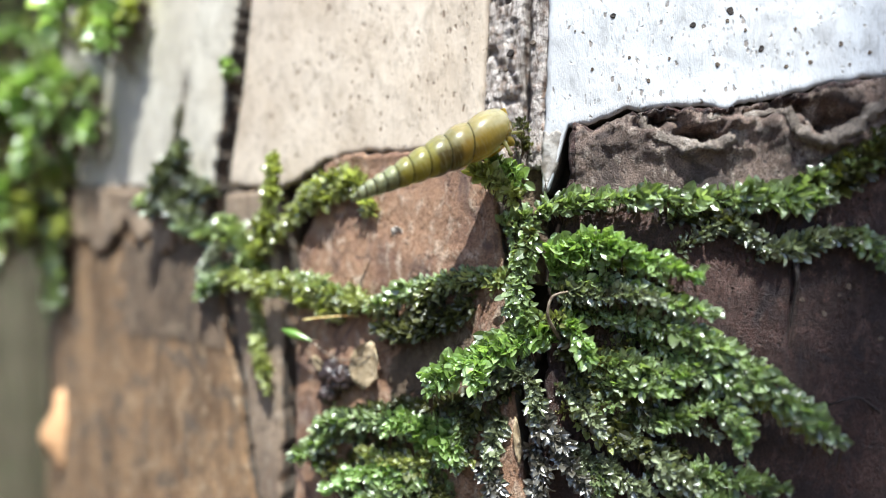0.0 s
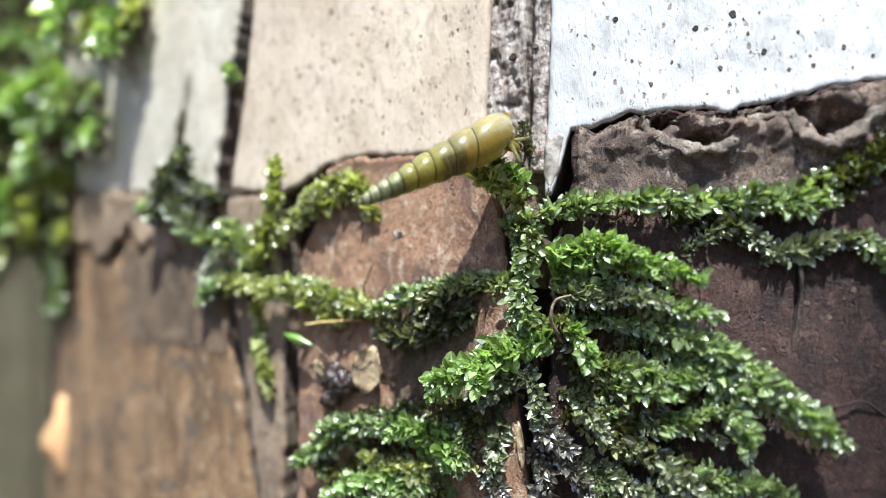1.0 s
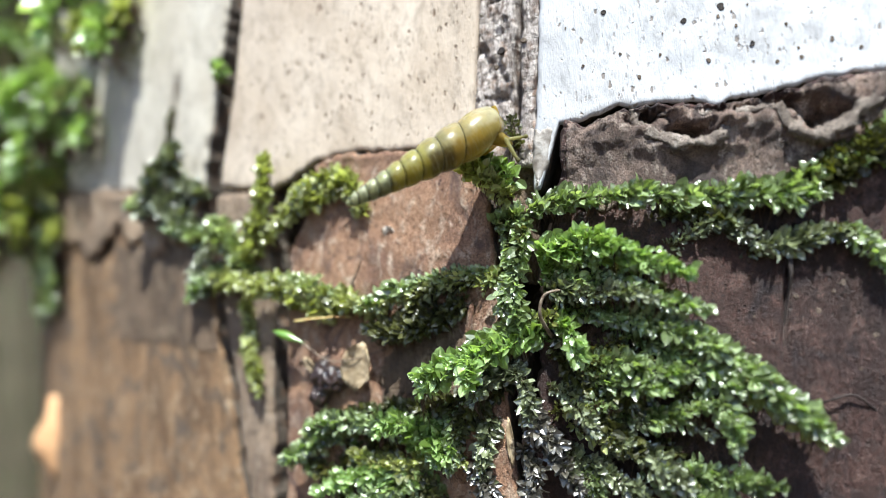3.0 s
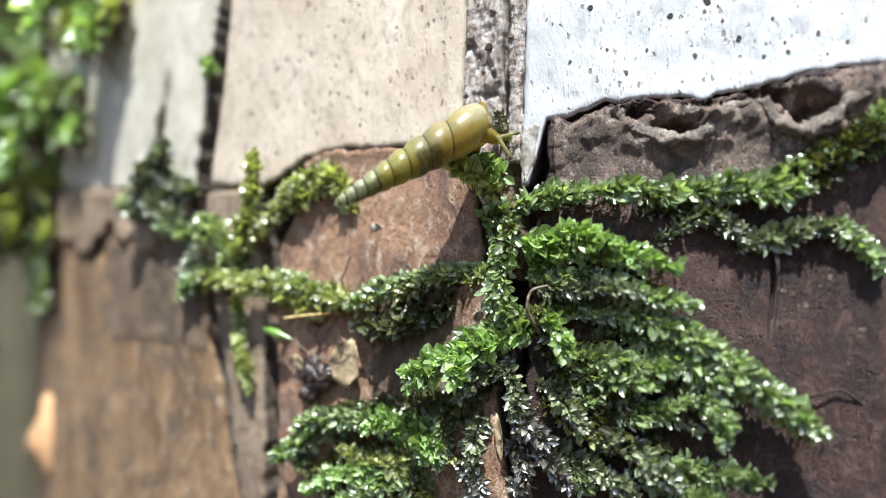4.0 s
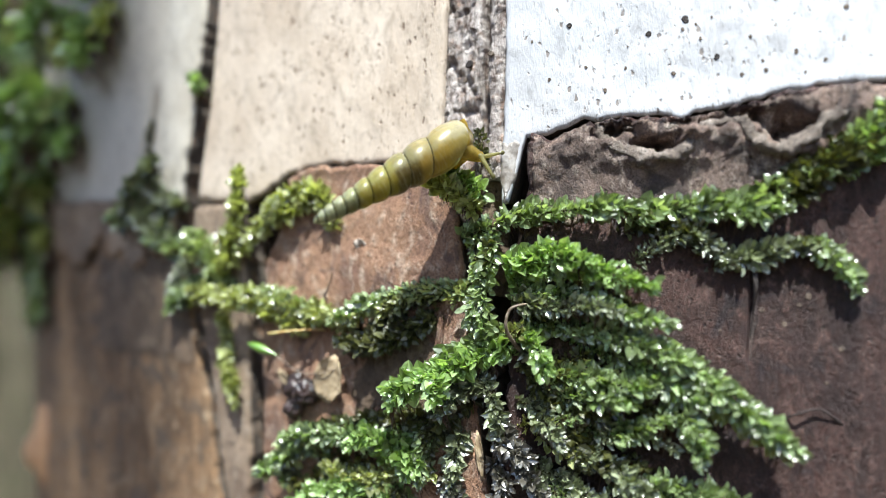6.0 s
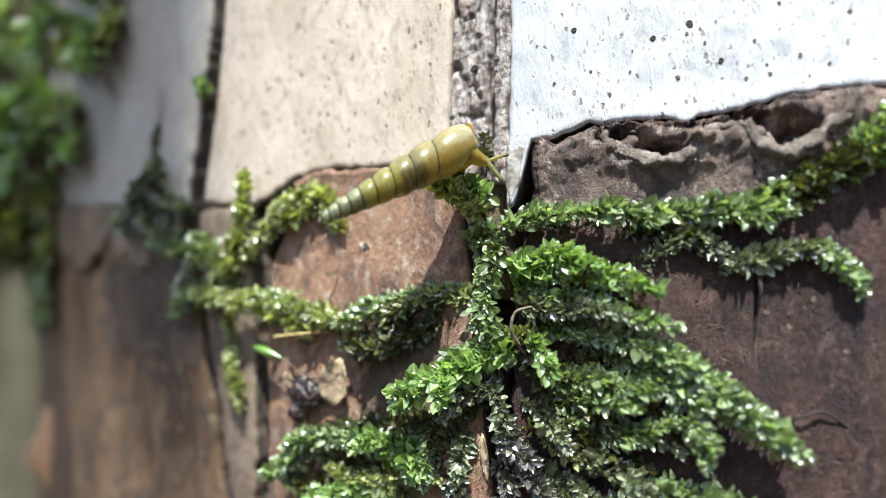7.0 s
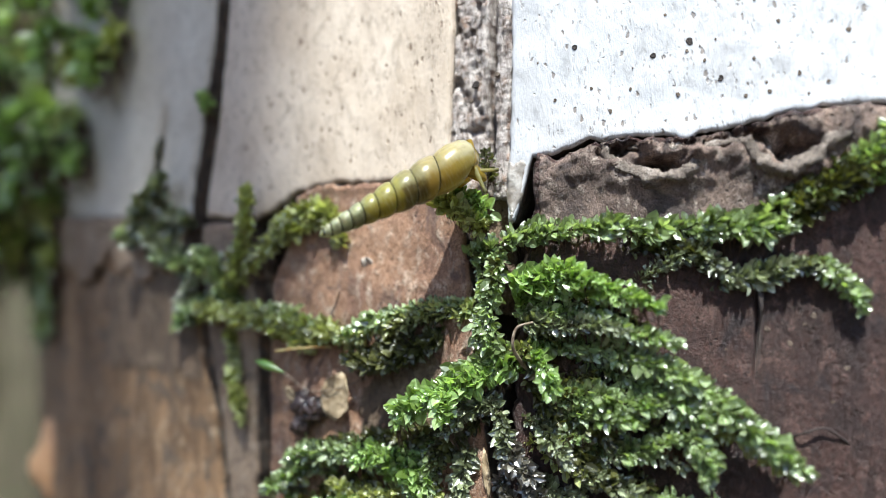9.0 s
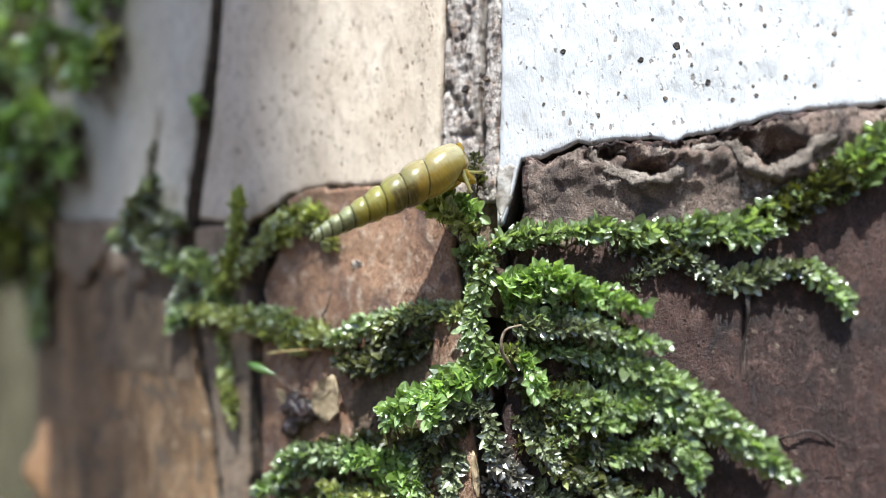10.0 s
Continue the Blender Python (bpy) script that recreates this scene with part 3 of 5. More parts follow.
# a second worn layer on the tan strip
plate("peeling_strip", lambda v: -110.0, lambda v: -31.0 + 0.15 * v, lambda s: 0.6 + 2.2 * nz(s * 0.22, 3.3) + 2.0 * math.exp(-((s + 42) / 3) ** 2), lambda s: edge_l(s) - 0.15, lambda s, v: 0.95 + 0.2 * nz(s * 0.2, v * 0.2, 15.0), PEEL, trunk, "peeling tan bark layer", 0.6, 0.4, 1.0, seed=14.0)
# weathered skin on the umber strip above the moss, and a darker brown layer on the tan strip
plate("weathered_strip", lambda v: c3u(v) + 0.35, hi, lambda s: line((8, 2.6), (20, 3.0), (27, 3.4), (31, 5.2), (36, 7.2), (60, 9.0))(s) + 0.5 * nz(s * 0.6, 2.2), lambda s: gap_r(s) - 0.1, lambda s, v: h_umber(s, v) + 0.14, WEATHERED, trunk, "weathered greyish skin of the umber bark", 0.2, 0.1, seed=21.0)
plate("bare_strip", lambda v: -44.4 + 1.6 * nz(v * 0.35, 6.1), lambda v: c1l(v) - 0.2, lambda s: -10.2 + 1.2 * nz(s * 0.5, 8.2), lambda s: 0.7 + 1.0 * nz(s * 0.6, 1.7), lambda s, v: h_tan(s, v) + 0.1, DARK_BROWN, trunk, "darker brown layer over the bark", 0.25, 0.1, seed=22.0)
# dark layer standing in for the shade of moss tufts on the rust bark
plate("bare_strip", lambda v: -5.1 + 1.5 * nz(v * 0.45, 9.1), lambda v: c3l(v) - 0.5, lambda s: -13.0 + 1.5 * nz(s * 0.5, 5.2), lambda s: -6.6 + 1.4 * nz(s * 0.5, 3.7), lambda s, v: h_rust(s, v) + 0.1, DARK_BROWN, trunk, "darker brown layer over the bark", 0.25, 0.1, seed=23.0)

# rough grey layer on the wedge of white bark by the dark split; its dark tone includes shade
plate("bark_wedge", line((4.3, 8.5), (9.6, 8.5)), line((4.3, 9.1), (5.6, 9.5), (9.6, 10.45)), lambda s: 4.5, lambda s: 9.4 + 0.9 * nz(s * 0.9, 4.0), lambda s, v: h_right(s, 12.0) + 0.22 + 0.12 * nz(s * 0.9, v * 0.7, 44.0), CHIP, trunk, "rough grey layer on the white bark wedge, darkened for shade", 0.3, 0.12, 0.6, seed=12.0)


def lumpy(name, pts, radius, material, label, seed):
    """An uneven lip of crust along (s, v, h)."""
    p = spline([on(a, b, c - 1.1) for a, b, c in pts], 10)
    bm = bmesh.new()
    rows, side = [], None
    for i, c in enumerate(p):
        d = (p[min(i + 1, len(p) - 1)] - p[max(i - 1, 0)]).normalized()
        side = (side - d * side.dot(d)).normalized() if side else d.orthogonal().normalized()
        up = d.cross(side)
        t = i / (len(p) - 1)
        row = []
        for k in range(12):
            a = 2 * math.pi * k / 12
            q = side * math.cos(a) + up * math.sin(a)
            r = radius * (0.35 + 0.65 * math.sin(math.pi * (0.08 + 0.84 * t))) * (1 + 0.9 * nz(i * 0.3 + seed, q.x * 1.6, q.z * 1.6, 5))
            row.append(bm.verts.new(c + q * r / 1000))
        rows.append(row)
    for a, b in zip(rows, rows[1:]):
        for k in range(12):
            bm.faces.new((a[k], a[(k + 1) % 12], b[(k + 1) % 12], b[k])).smooth = True
    bm.faces.new(rows[0][::-1])
    bm.faces.new(rows[-1])
    return part(name, bm, material, trunk, label)


lumpy("crust_lip", [(16.2, 10.4, 1.3), (16.6, 9.0, 1.5), (18.6, 7.9, 1.7), (21.0, 7.5, 1.9), (22.9, 8.3, 2.0), (23.6, 9.6, 1.8), (26.0, 10.0, 1.7)], 0.5, RIM, "pale rough crust lip round a hole", 1.0)
lumpy("crust_lip", [(26.2, 10.2, 1.7), (27.0, 8.6, 1.7), (28.6, 7.6, 1.8), (30.4, 8.4, 2.0), (32.0, 9.9, 1.9), (34.0, 10.8, 1.6)], 0.6, RIM, "pale rough crust lip round a hole", 5.0)
lumpy("crust_lip", [(18.0, 9.9, 0.9), (19.6, 9.9, 1.1), (21.4, 9.7, 1.1), (22.6, 9.2, 1.2)], 0.4, RIM, "pale rough crust lip round a hole", 9.0)
lumpy("crust_lip", [(31.2, 11.8, 0.9), (30.4, 11.0, 1.1), (29.8, 10.2, 1.0)], 0.45, RIM, "pale rough crust lip round a hole", 12.0)




# ---- moss ----
def leaf_mesh(name, material, seed):
    """A broad, cupped moss leaf with a short point: 1 long, base at the origin, along +x, hollow side +z."""
    rnd = random.Random(seed)
    curl, wide, twist = rnd.uniform(-0.35, 0.75), rnd.uniform(0.24, 0.40), rnd.uniform(-0.5, 0.5)
    cup, wave = rnd.uniform(0.2, 0.95), rnd.uniform(0.0, 0.1)
    verts, faces = [], []
    prof = [(0.0, 0.42), (0.18, 0.82), (0.42, 1.0), (0.66, 0.86), (0.86, 0.48), (1.0, 0.0)]
    for x, w in prof:
        mid = curl * (0.3 * x - 0.6 * x * x)
        tw = twist * x
        for k in (-1, 0, 1):
            y = k * w * wide
            z = cup * abs(y) * (0.6 + 0.5 * x) + wave * math.sin(8 * x + 3 * k + seed) * abs(k)
            verts.append((x, y * math.cos(tw) - z * math.sin(tw), mid + z * math.cos(tw) + y * math.sin(tw)))
            if w == 0.0:
                break
    for r in range(4):
        for k in range(2):
            a = r * 3 + k
            faces.append((a, a + 1, a + 4, a + 3))
    faces += [(12, 13, 15), (13, 14, 15)]
    me = bpy.data.meshes.new(name)
    me.from_pydata(verts, [], faces)
    me.materials.append(material)
    return smooth(me)


LEAF = {k: [leaf_mesh("leaf", m, i * 7 + n) for i in range(7)] for n, (k, m) in enumerate(LEAVES.items())}
LEAF_DATA = {k: [([v.co.copy() for v in me.vertices], [tuple(p.vertices) for p in me.polygons]) for me in ms] for k, ms in LEAF.items()}
LABELS = {
    "wet": "wet glossy green moss shoot creeping over the bark",
    "bright": "fresh bright green moss shoot with pointed leaves",
    "olive": "yellowish olive moss shoot creeping over the bark",
    "dark": "dark green moss shoot lying flat on the bark",
    "dull": "dull grey-green moss shoot with shrivelled leaves",
    "pale": "pale whitish-green moss shoot tip on the bark",
    "dry": "dry grey-brown dead moss shoot on the bark",
}


SHOOT = [0]
PICKED = 42        # leaves of a shoot that are pieces of their own


def moss_shoot(style, leaf, path, density=58.0, picked=PICKED, flat=0.75):
    """A leafy moss shoot along (s, v, h); leaf: length of a leaf in mm; density: leaves per mm of stem."""
    SHOOT[0] += 1
    leaf *= 0.50 if style != "bright" else 0.58
    rnd = random.Random(SHOOT[0] * 31)
    thing = tagged(new("moss_shoot"), LABELS[style], "moss", "moss shoots on the trunk")
    if path[0][0] > 17 and path[0][1] > -3:
        path = [(s, v, 0.5 * h) for s, v, h in path]
    root = on(path[0][0], path[0][1], -0.6)
    sway = [(s + rnd.uniform(-0.25, 0.25), v + rnd.uniform(-0.25, 0.25), h) for s, v, h in path]
    pts = spline([root] + [on(*p) for p in sway], 10)
    part("stem", tube(pts, lambda t: 0.00016 * (1.15 - 0.7 * t), 6), STEM, thing)
    cum = [0.0]
    for a, b in zip(pts, pts[1:]):
        cum.append(cum[-1] + (b - a).length * 1000)
    total = cum[-1]
    count = int(total * density)
    axis = Vector((AX / 1000, AY / 1000, 0))
    spots = []
    for k in range(count):
        d = total * (k + rnd.random()) / count
        i = min(max(1, int(np.searchsorted(cum, d))), len(pts) - 1)
        f = (d - cum[i - 1]) / max(1e-6, cum[i] - cum[i - 1])
        p = pts[i - 1].lerp(pts[i], f)
        along = (pts[i] - pts[i - 1]).normalized()
        outward = Vector((p.x - axis.x, p.y - axis.y, 0)).normalized()
        outward = (outward - along * outward.dot(along)).normalized()
        side = along.cross(outward)
        ang = k * 2.39996 + rnd.uniform(-0.5, 0.5)
        radial = outward * math.cos(ang) * flat + side * math.sin(ang)
        if outward.dot(radial) < -0.45:
            continue
        end = d / total
        lean = rnd.uniform(-0.1, 0.9) + rnd.uniform(0.0, 1.2) * max(0.0, math.cos(ang)) if end < 0.93 else rnd.uniform(1.2, 2.6)
        x = (radial.normalized() + along * lean + Vector((rnd.uniform(-0.6, 0.6), rnd.uniform(-0.6, 0.4), rnd.uniform(-0.5, 0.75)))).normalized()
        face = outward * 0.8 + along * rnd.uniform(0.0, 0.9) + Vector((rnd.uniform(-0.8, 0.8), rnd.uniform(-0.6, 0.3), rnd.uniform(-0.4, 1.2)))
        z = face - x * face.dot(x)
        z = (z if z.length > 1e-3 else x.orthogonal()).normalized()
        y = z.cross(x)
        p = p + radial * rnd.uniform(-0.05, 0.75) * (0.75 + 0.6 * nz(d * 0.5, SHOOT[0] * 1.7)) * (1.0 if end < 0.85 else 0.5) / 1000
        size = leaf * rnd.uniform(0.45, 1.8) * (1 + 0.55 * nz(d * 0.45, SHOOT[0] * 3.7)) * (0.75 + 0.25 * min(1, d / 2.0)) * (1.0 if end < 0.9 else 0.85) / 1000
        m = Matrix.Translation(p) @ Matrix((x, y, z)).transposed().to_4x4() @ Matrix.Diagonal((size, size, size, 1))
        spots.append((outward.dot(x), m, rnd.randrange(7), end + rnd.uniform(-0.15, 0.15)))
    # brown hair-like holdfasts that reach from the stem down to the bark; their dark fringe doubles for leaf shadows
    hv, hf = [], []
    for k in range(int(total * 7.0)):
        i = rnd.randrange(1, len(pts))
        p = pts[i - 1].lerp(pts[i], rnd.random())
        inward = Vector((axis.x - p.x, axis.y - p.y, 0)).normalized()
        tip = p + (inward * rnd.uniform(0.3, 1.0) + Vector((rnd.uniform(-0.5, 0.5), 0, -rnd.uniform(0.6, 1.7)))) * leaf * rnd.uniform(1.4, 3.0) / 1000
        w = rnd.uniform(0.05, 0.15) / 1000
        n0 = len(hv)
        hv += [p + Vector((w, 0, 0)), p + Vector((-w * 0.5, w, 0)), p + Vector((-w * 0.5, -w, 0)), tip]
        hf += [(n0, n0 + 1, n0 + 3), (n0 + 1, n0 + 2, n0 + 3), (n0 + 2, n0, n0 + 3)]
    if hv:
        me = bpy.data.meshes.new("rhizoid_fuzz")
        me.from_pydata(hv, [], hf)
        tagged(mesh_part("rhizoid_fuzz", me, RHIZOID, thing, "brown hair-like holdfasts"), kind="stuff")
    spots.sort(key=lambda e: -e[0])
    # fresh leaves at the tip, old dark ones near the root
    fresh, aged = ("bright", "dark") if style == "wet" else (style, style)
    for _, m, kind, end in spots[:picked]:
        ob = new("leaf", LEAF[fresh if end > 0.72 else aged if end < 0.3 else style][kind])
        ob.parent = thing
        ob.matrix_basis = m
    verts, faces = [], []
    for _, m, kind, end in spots[picked:]:
        n0 = len(verts)
        vs, fs = LEAF_DATA[style][kind]
        verts += [m @ v for v in vs]
        faces += [tuple(q + n0 for q in f) for f in fs]
    if verts:
        me = bpy.data.meshes.new("foliage")
        me.from_pydata(verts, [], faces)
        tagged(mesh_part("foliage", me, LEAVES[style], thing), kind="stuff")
    return thing


moss_shoot("wet", 1.15, [(6.0, 2.2, 0.2), (10.5, 3.4, 0.9), (15.2, 4.0, 1.3), (19.1, 3.7, 1.6)])
moss_shoot("wet", 1.25, [(18.4, 3.6, 0.6), (22.2, 3.9, 1.4), (25.8, 3.5, 1.9), (29.3, 3.5, 2.2)])
moss_shoot("wet", 1.20, [(25.4, 3.7, 0.5), (28.3, 5.0, 0.8), (30.9, 6.0, 0.9), (33.8, 7.1, 0.8)])
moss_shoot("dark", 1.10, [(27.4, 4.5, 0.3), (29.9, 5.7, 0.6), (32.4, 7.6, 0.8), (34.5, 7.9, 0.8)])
moss_shoot("wet", 1.40, [(32.0, 6.8, 0.6), (33.8, 8.4, 1.8), (35.6, 9.8, 2.6), (38.0, 10.8, 2.8)])
moss_shoot("bright", 1.30, [(33.0, 6.6, 0.6), (34.8, 8.2, 2.0), (36.4, 9.4, 3.0), (39.0, 9.6, 3.0)])
moss_shoot("dark", 1.30, [(29.6, 5.0, 0.4), (31.6, 6.2, 1.4), (33.4, 7.4, 2.2), (36.0, 8.0, 2.4)])
moss_shoot("dull", 1.00, [(18.8, 0.0, 0.3), (21.2, 1.5, 0.8), (23.0, 1.6, 1.1), (24.9, -0.3, 1.4)])
moss_shoot("dull", 1.00, [(24.5, -0.4, 0.5), (27.2, 0.4, 1.0), (29.6, 1.2, 1.3), (31.6, 0.6, 1.4)])
moss_shoot("wet", 1.10, [(30.2, 1.1, 0.8), (31.8, 0.4, 1.2), (32.8, -1.1, 1.5), (33.3, -2.3, 1.8)])
moss_shoot("dark", 1.00, [(18.0, 2.1, 0.2), (20.4, 2.9, 0.6), (22.7, 1.9, 0.9), (23.8, 0.9, 1.2)])
moss_shoot("bright", 1.25, [(9.8, -0.3, 0.6), (13.1, -0.2, 1.8), (16.8, -1.1, 2.7), (20.0, -2.0, 3.2)])
moss_shoot("bright", 1.15, [(9.8, -1.3, 0.6), (12.3, 0.4, 1.9), (14.0, 0.0, 2.9), (16.0, -0.4, 3.4)])
moss_shoot("wet", 1.20, [(10.0, -2.6, 0.6), (14.0, -3.0, 1.7), (17.5, -3.7, 2.5), (21.0, -4.3, 3.0)])
moss_shoot("dull", 1.10, [(10.5, -3.1, 0.9), (13.2, -3.2, 2.2), (15.6, -3.3, 2.9), (17.5, -4.0, 3.2)])
moss_shoot("wet", 1.25, [(10.9, -4.6, 0.5), (15.2, -5.1, 1.5), (18.7, -6.0, 2.3), (22.0, -7.3, 2.8)])
moss_shoot("wet", 1.25, [(20.4, -6.9, 0.8), (23.6, -8.6, 1.9), (26.4, -11.0, 2.5), (29.2, -13.2, 2.8)])
moss_shoot("olive", 1.15, [(21.2, -8.3, 0.5), (24.1, -10.6, 1.2), (27.0, -12.1, 1.7), (28.7, -13.8, 1.8)])
moss_shoot("wet", 1.15, [(14.7, -5.8, 0.5), (18.0, -7.5, 1.4), (20.3, -8.6, 1.9), (23.6, -10.0, 2.2)])
moss_shoot("wet", 1.15, [(11.8, -8.8, 0.6), (15.2, -8.8, 1.7), (17.9, -9.2, 2.3), (20.2, -8.9, 2.6)])
moss_shoot("wet", 1.20, [(13.9, -12.2, 0.4), (17.2, -12.5, 1.3), (19.5, -11.8, 2.0), (21.0, -11.0, 2.4)])
moss_shoot("wet", 1.10, [(19.8, -11.8, 0.8), (21.4, -11.2, 1.7), (22.5, -12.2, 2.3), (22.9, -14.0, 2.4)])
moss_shoot("wet", 1.10, [(13.0, -10.9, 0.5), (14.8, -9.8, 1.6), (16.8, -10.3, 2.3), (18.7, -10.2, 2.6)])
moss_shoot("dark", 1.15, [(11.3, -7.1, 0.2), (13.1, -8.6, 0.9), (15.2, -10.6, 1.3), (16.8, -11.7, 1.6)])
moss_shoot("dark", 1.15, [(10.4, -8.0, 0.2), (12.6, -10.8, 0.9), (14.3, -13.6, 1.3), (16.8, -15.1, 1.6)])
moss_shoot("dull", 1.15, [(14.3, -14.3, 0.4), (16.8, -15.1, 1.5), (18.3, -16.4, 2.2), (19.8, -17.0, 2.6)])
moss_shoot("wet", 1.15, [(18.0, -17.4, 0.4), (21.1, -16.4, 1.3), (23.6, -16.5, 2.0), (25.9, -16.8, 2.4)])
moss_shoot("wet", 1.10, [(16.8, -16.7, 0.3), (18.8, -17.6, 1.2), (21.0, -18.0, 1.7), (23.6, -18.5, 2.0)])
moss_shoot("dull", 1.10, [(11.3, -15.9, 0.3), (13.9, -16.7, 1.2), (16.0, -18.0, 1.8), (17.2, -19.0, 2.2)])
moss_shoot("bright", 1.00, [(10.5, -5.9, 0.8), (11.8, -6.7, 2.6), (12.6, -8.3, 3.0)])
moss_shoot("dark", 1.20, [(10.8, -0.8, 0.2), (13.5, -1.7, 0.7), (16.0, -2.5, 1.1), (18.8, -3.3, 1.4)])
moss_shoot("wet", 0.95, [(7.5, 2.1, 0.4), (7.5, -0.4, 1.1), (7.3, -3.5, 1.5), (7.5, -7.1, 1.6)])
moss_shoot("wet", 0.90, [(6.4, 1.0, 0.3), (6.7, -2.2, 1.0), (6.4, -5.3, 1.4)])
moss_shoot("bright", 1.30, [(9.0, -6.8, 0.4), (6.3, -7.9, 1.9), (3.4, -8.8, 2.9), (-0.0, -10.4, 3.6)])
moss_shoot("bright", 1.20, [(6.0, -7.4, 0.8), (4.6, -8.4, 2.4), (4.0, -9.4, 3.5), (4.3, -10.4, 4.0)])
moss_shoot("bright", 1.20, [(5.0, -8.2, 0.6), (2.0, -9.4, 3.0), (0.3, -11.3, 3.4)])
moss_shoot("wet", 1.10, [(8.2, -5.8, 0.4), (6.6, -6.5, 1.3), (4.9, -7.3, 2.0), (3.7, -8.0, 2.4)])
moss_shoot("wet", 1.00, [(5.1, -2.2, 0.3), (1.7, -2.2, 0.8), (-2.3, -3.4, 1.1), (-6.4, -5.1, 1.2)])
moss_shoot("olive", 0.95, [(4.9, -2.4, 0.3), (1.6, -2.6, 0.8), (-2.3, -3.8, 1.1), (-6.4, -5.4, 1.2)])
moss_shoot("olive", 1.15, [(-4.9, -5.1, 0.4), (-8.5, -4.4, 1.1), (-12.5, -3.4, 1.5), (-16.9, -2.8, 1.8)])
moss_shoot("pale", 0.95, [(-7.7, -4.4, 0.4), (-10.3, -3.6, 1.1), (-13.7, -2.8, 1.5), (-16.9, -2.4, 1.8)])
moss_shoot("olive", 1.40, [(-10.2, -5.3, 0.4), (-13.9, -4.1, 1.3), (-18.2, -3.1, 1.9), (-23.2, -2.7, 2.2)])
moss_shoot("dark", 1.10, [(3.9, -2.7, 0.1), (0.0, -3.7, 0.5), (-3.0, -6.2, 0.8), (-6.2, -6.8, 1.0)])
# this dark shoot stands in for brown hair and shade below the band
moss_shoot("dark", 1.20, [(2.5, -4.5, 0.2), (0.0, -6.2, 0.8), (-2.5, -7.2, 1.3), (-5.0, -7.4, 1.5)])
moss_shoot("olive", 1.15, [(-6.9, 3.6, 0.3), (-8.7, 6.1, 0.7), (-11.7, 5.9, 0.9), (-15.0, 3.7, 0.9)])
moss_shoot("olive", 1.20, [(-7.9, 5.6, 0.2), (-10.6, 4.9, 0.7), (-14.3, 3.4, 0.9), (-17.7, 0.9, 1.0)])
moss_shoot("olive", 1.45, [(-21.0, -1.6, 0.3), (-18.6, 1.1, 1.2), (-16.8, 4.8, 1.7), (-16.7, 8.5, 2.0)])
moss_shoot("pale", 1.60, [(-19.0, -2.1, 0.4), (-20.4, -0.2, 1.2), (-21.8, 1.4, 1.7), (-23.3, 2.9, 2.0)])
moss_shoot("wet", 1.40, [(-20.5, -3.3, 0.4), (-23.5, -2.2, 0.9), (-25.1, -2.8, 1.3), (-26.7, -4.8, 1.6)])
moss_shoot("olive", 1.00, [(-20.4, -4.4, 0.3), (-19.5, -7.6, 0.6), (-19.1, -10.3, 0.9), (-17.9, -13.4, 1.0)])
moss_shoot("wet", 1.10, [(1.5, -15.5, 0.3), (-2.8, -14.7, 1.2), (-6.9, -14.8, 1.8), (-11.0, -15.6, 2.2)])
moss_shoot("wet", 1.15, [(-7.7, -17.0, 0.4), (-10.0, -16.5, 1.5), (-11.6, -17.6, 2.2), (-13.8, -18.7, 2.6)])
moss_shoot("pale", 1.00, [(-7.7, -16.5, 0.4), (-9.5, -15.7, 1.3), (-10.2, -15.2, 2.0), (-11.2, -16.4, 2.4)])
moss_shoot("bright", 1.10, [(-0.1, -19.5, 0.3), (-3.8, -18.7, 1.3), (-6.7, -19.3, 2.0), (-9.9, -20.8, 2.4)])
moss_shoot("bright", 1.10, [(-1.1, -17.2, 0.3), (-1.6, -15.1, 1.4), (-3.3, -14.1, 2.2), (-4.2, -15.6, 2.6)])
moss_shoot("wet", 1.10, [(0.9, -20.8, 0.3), (-2.8, -20.1, 1.3), (-5.6, -21.2, 2.0), (-8.8, -22.8, 2.4)])
moss_shoot("olive", 1.10, [(0.4, -17.0, 0.3), (-1.8, -18.1, 1.0), (-4.2, -18.0, 1.6), (-6.7, -17.5, 2.0)])
moss_shoot("bright", 1.00, [(-0.6, -14.3, 0.3), (0.5, -15.8, 1.6), (1.1, -17.4, 2.0)])
moss_shoot("dark", 1.10, [(3.4, -12.1, 0.1), (0.0, -13.2, 0.6), (-4.1, -14.0, 0.9), (-7.4, -14.1, 1.0)])
moss_shoot("dark", 1.10, [(5.8, -11.0, 0.1), (4.1, -12.8, 1.0), (2.4, -13.8, 1.4)])
moss_shoot("dull", 1.10, [(7.3, -9.9, 0.6), (5.7, -10.3, 1.7), (4.6, -11.1, 2.3), (4.0, -12.2, 2.6)])
moss_shoot("dark", 1.10, [(4.0, -11.5, 0.3), (3.2, -14.0, 1.2), (2.6, -16.5, 1.4)])
moss_shoot("wet", 1.00, [(1.5, -12.5, 0.3), (2.2, -15.0, 1.4), (1.6, -18.0, 1.6)])
moss_shoot("dull", 1.00, [(5.0, -14.0, 0.3), (4.6, -17.0, 1.2), (4.8, -20.0, 1.2)])
moss_shoot("dry", 1.00, [(3.5, -17.6, 0.4), (4.7, -18.5, 1.4), (5.3, -20.2, 1.6)])
moss_shoot("dry", 1.00, [(7.7, -16.2, 0.4), (8.8, -17.2, 1.4), (8.4, -19.8, 1.6)])
moss_shoot("dry", 1.00, [(9.8, -14.7, 0.4), (10.6, -16.5, 1.6), (12.3, -18.4, 1.8)])
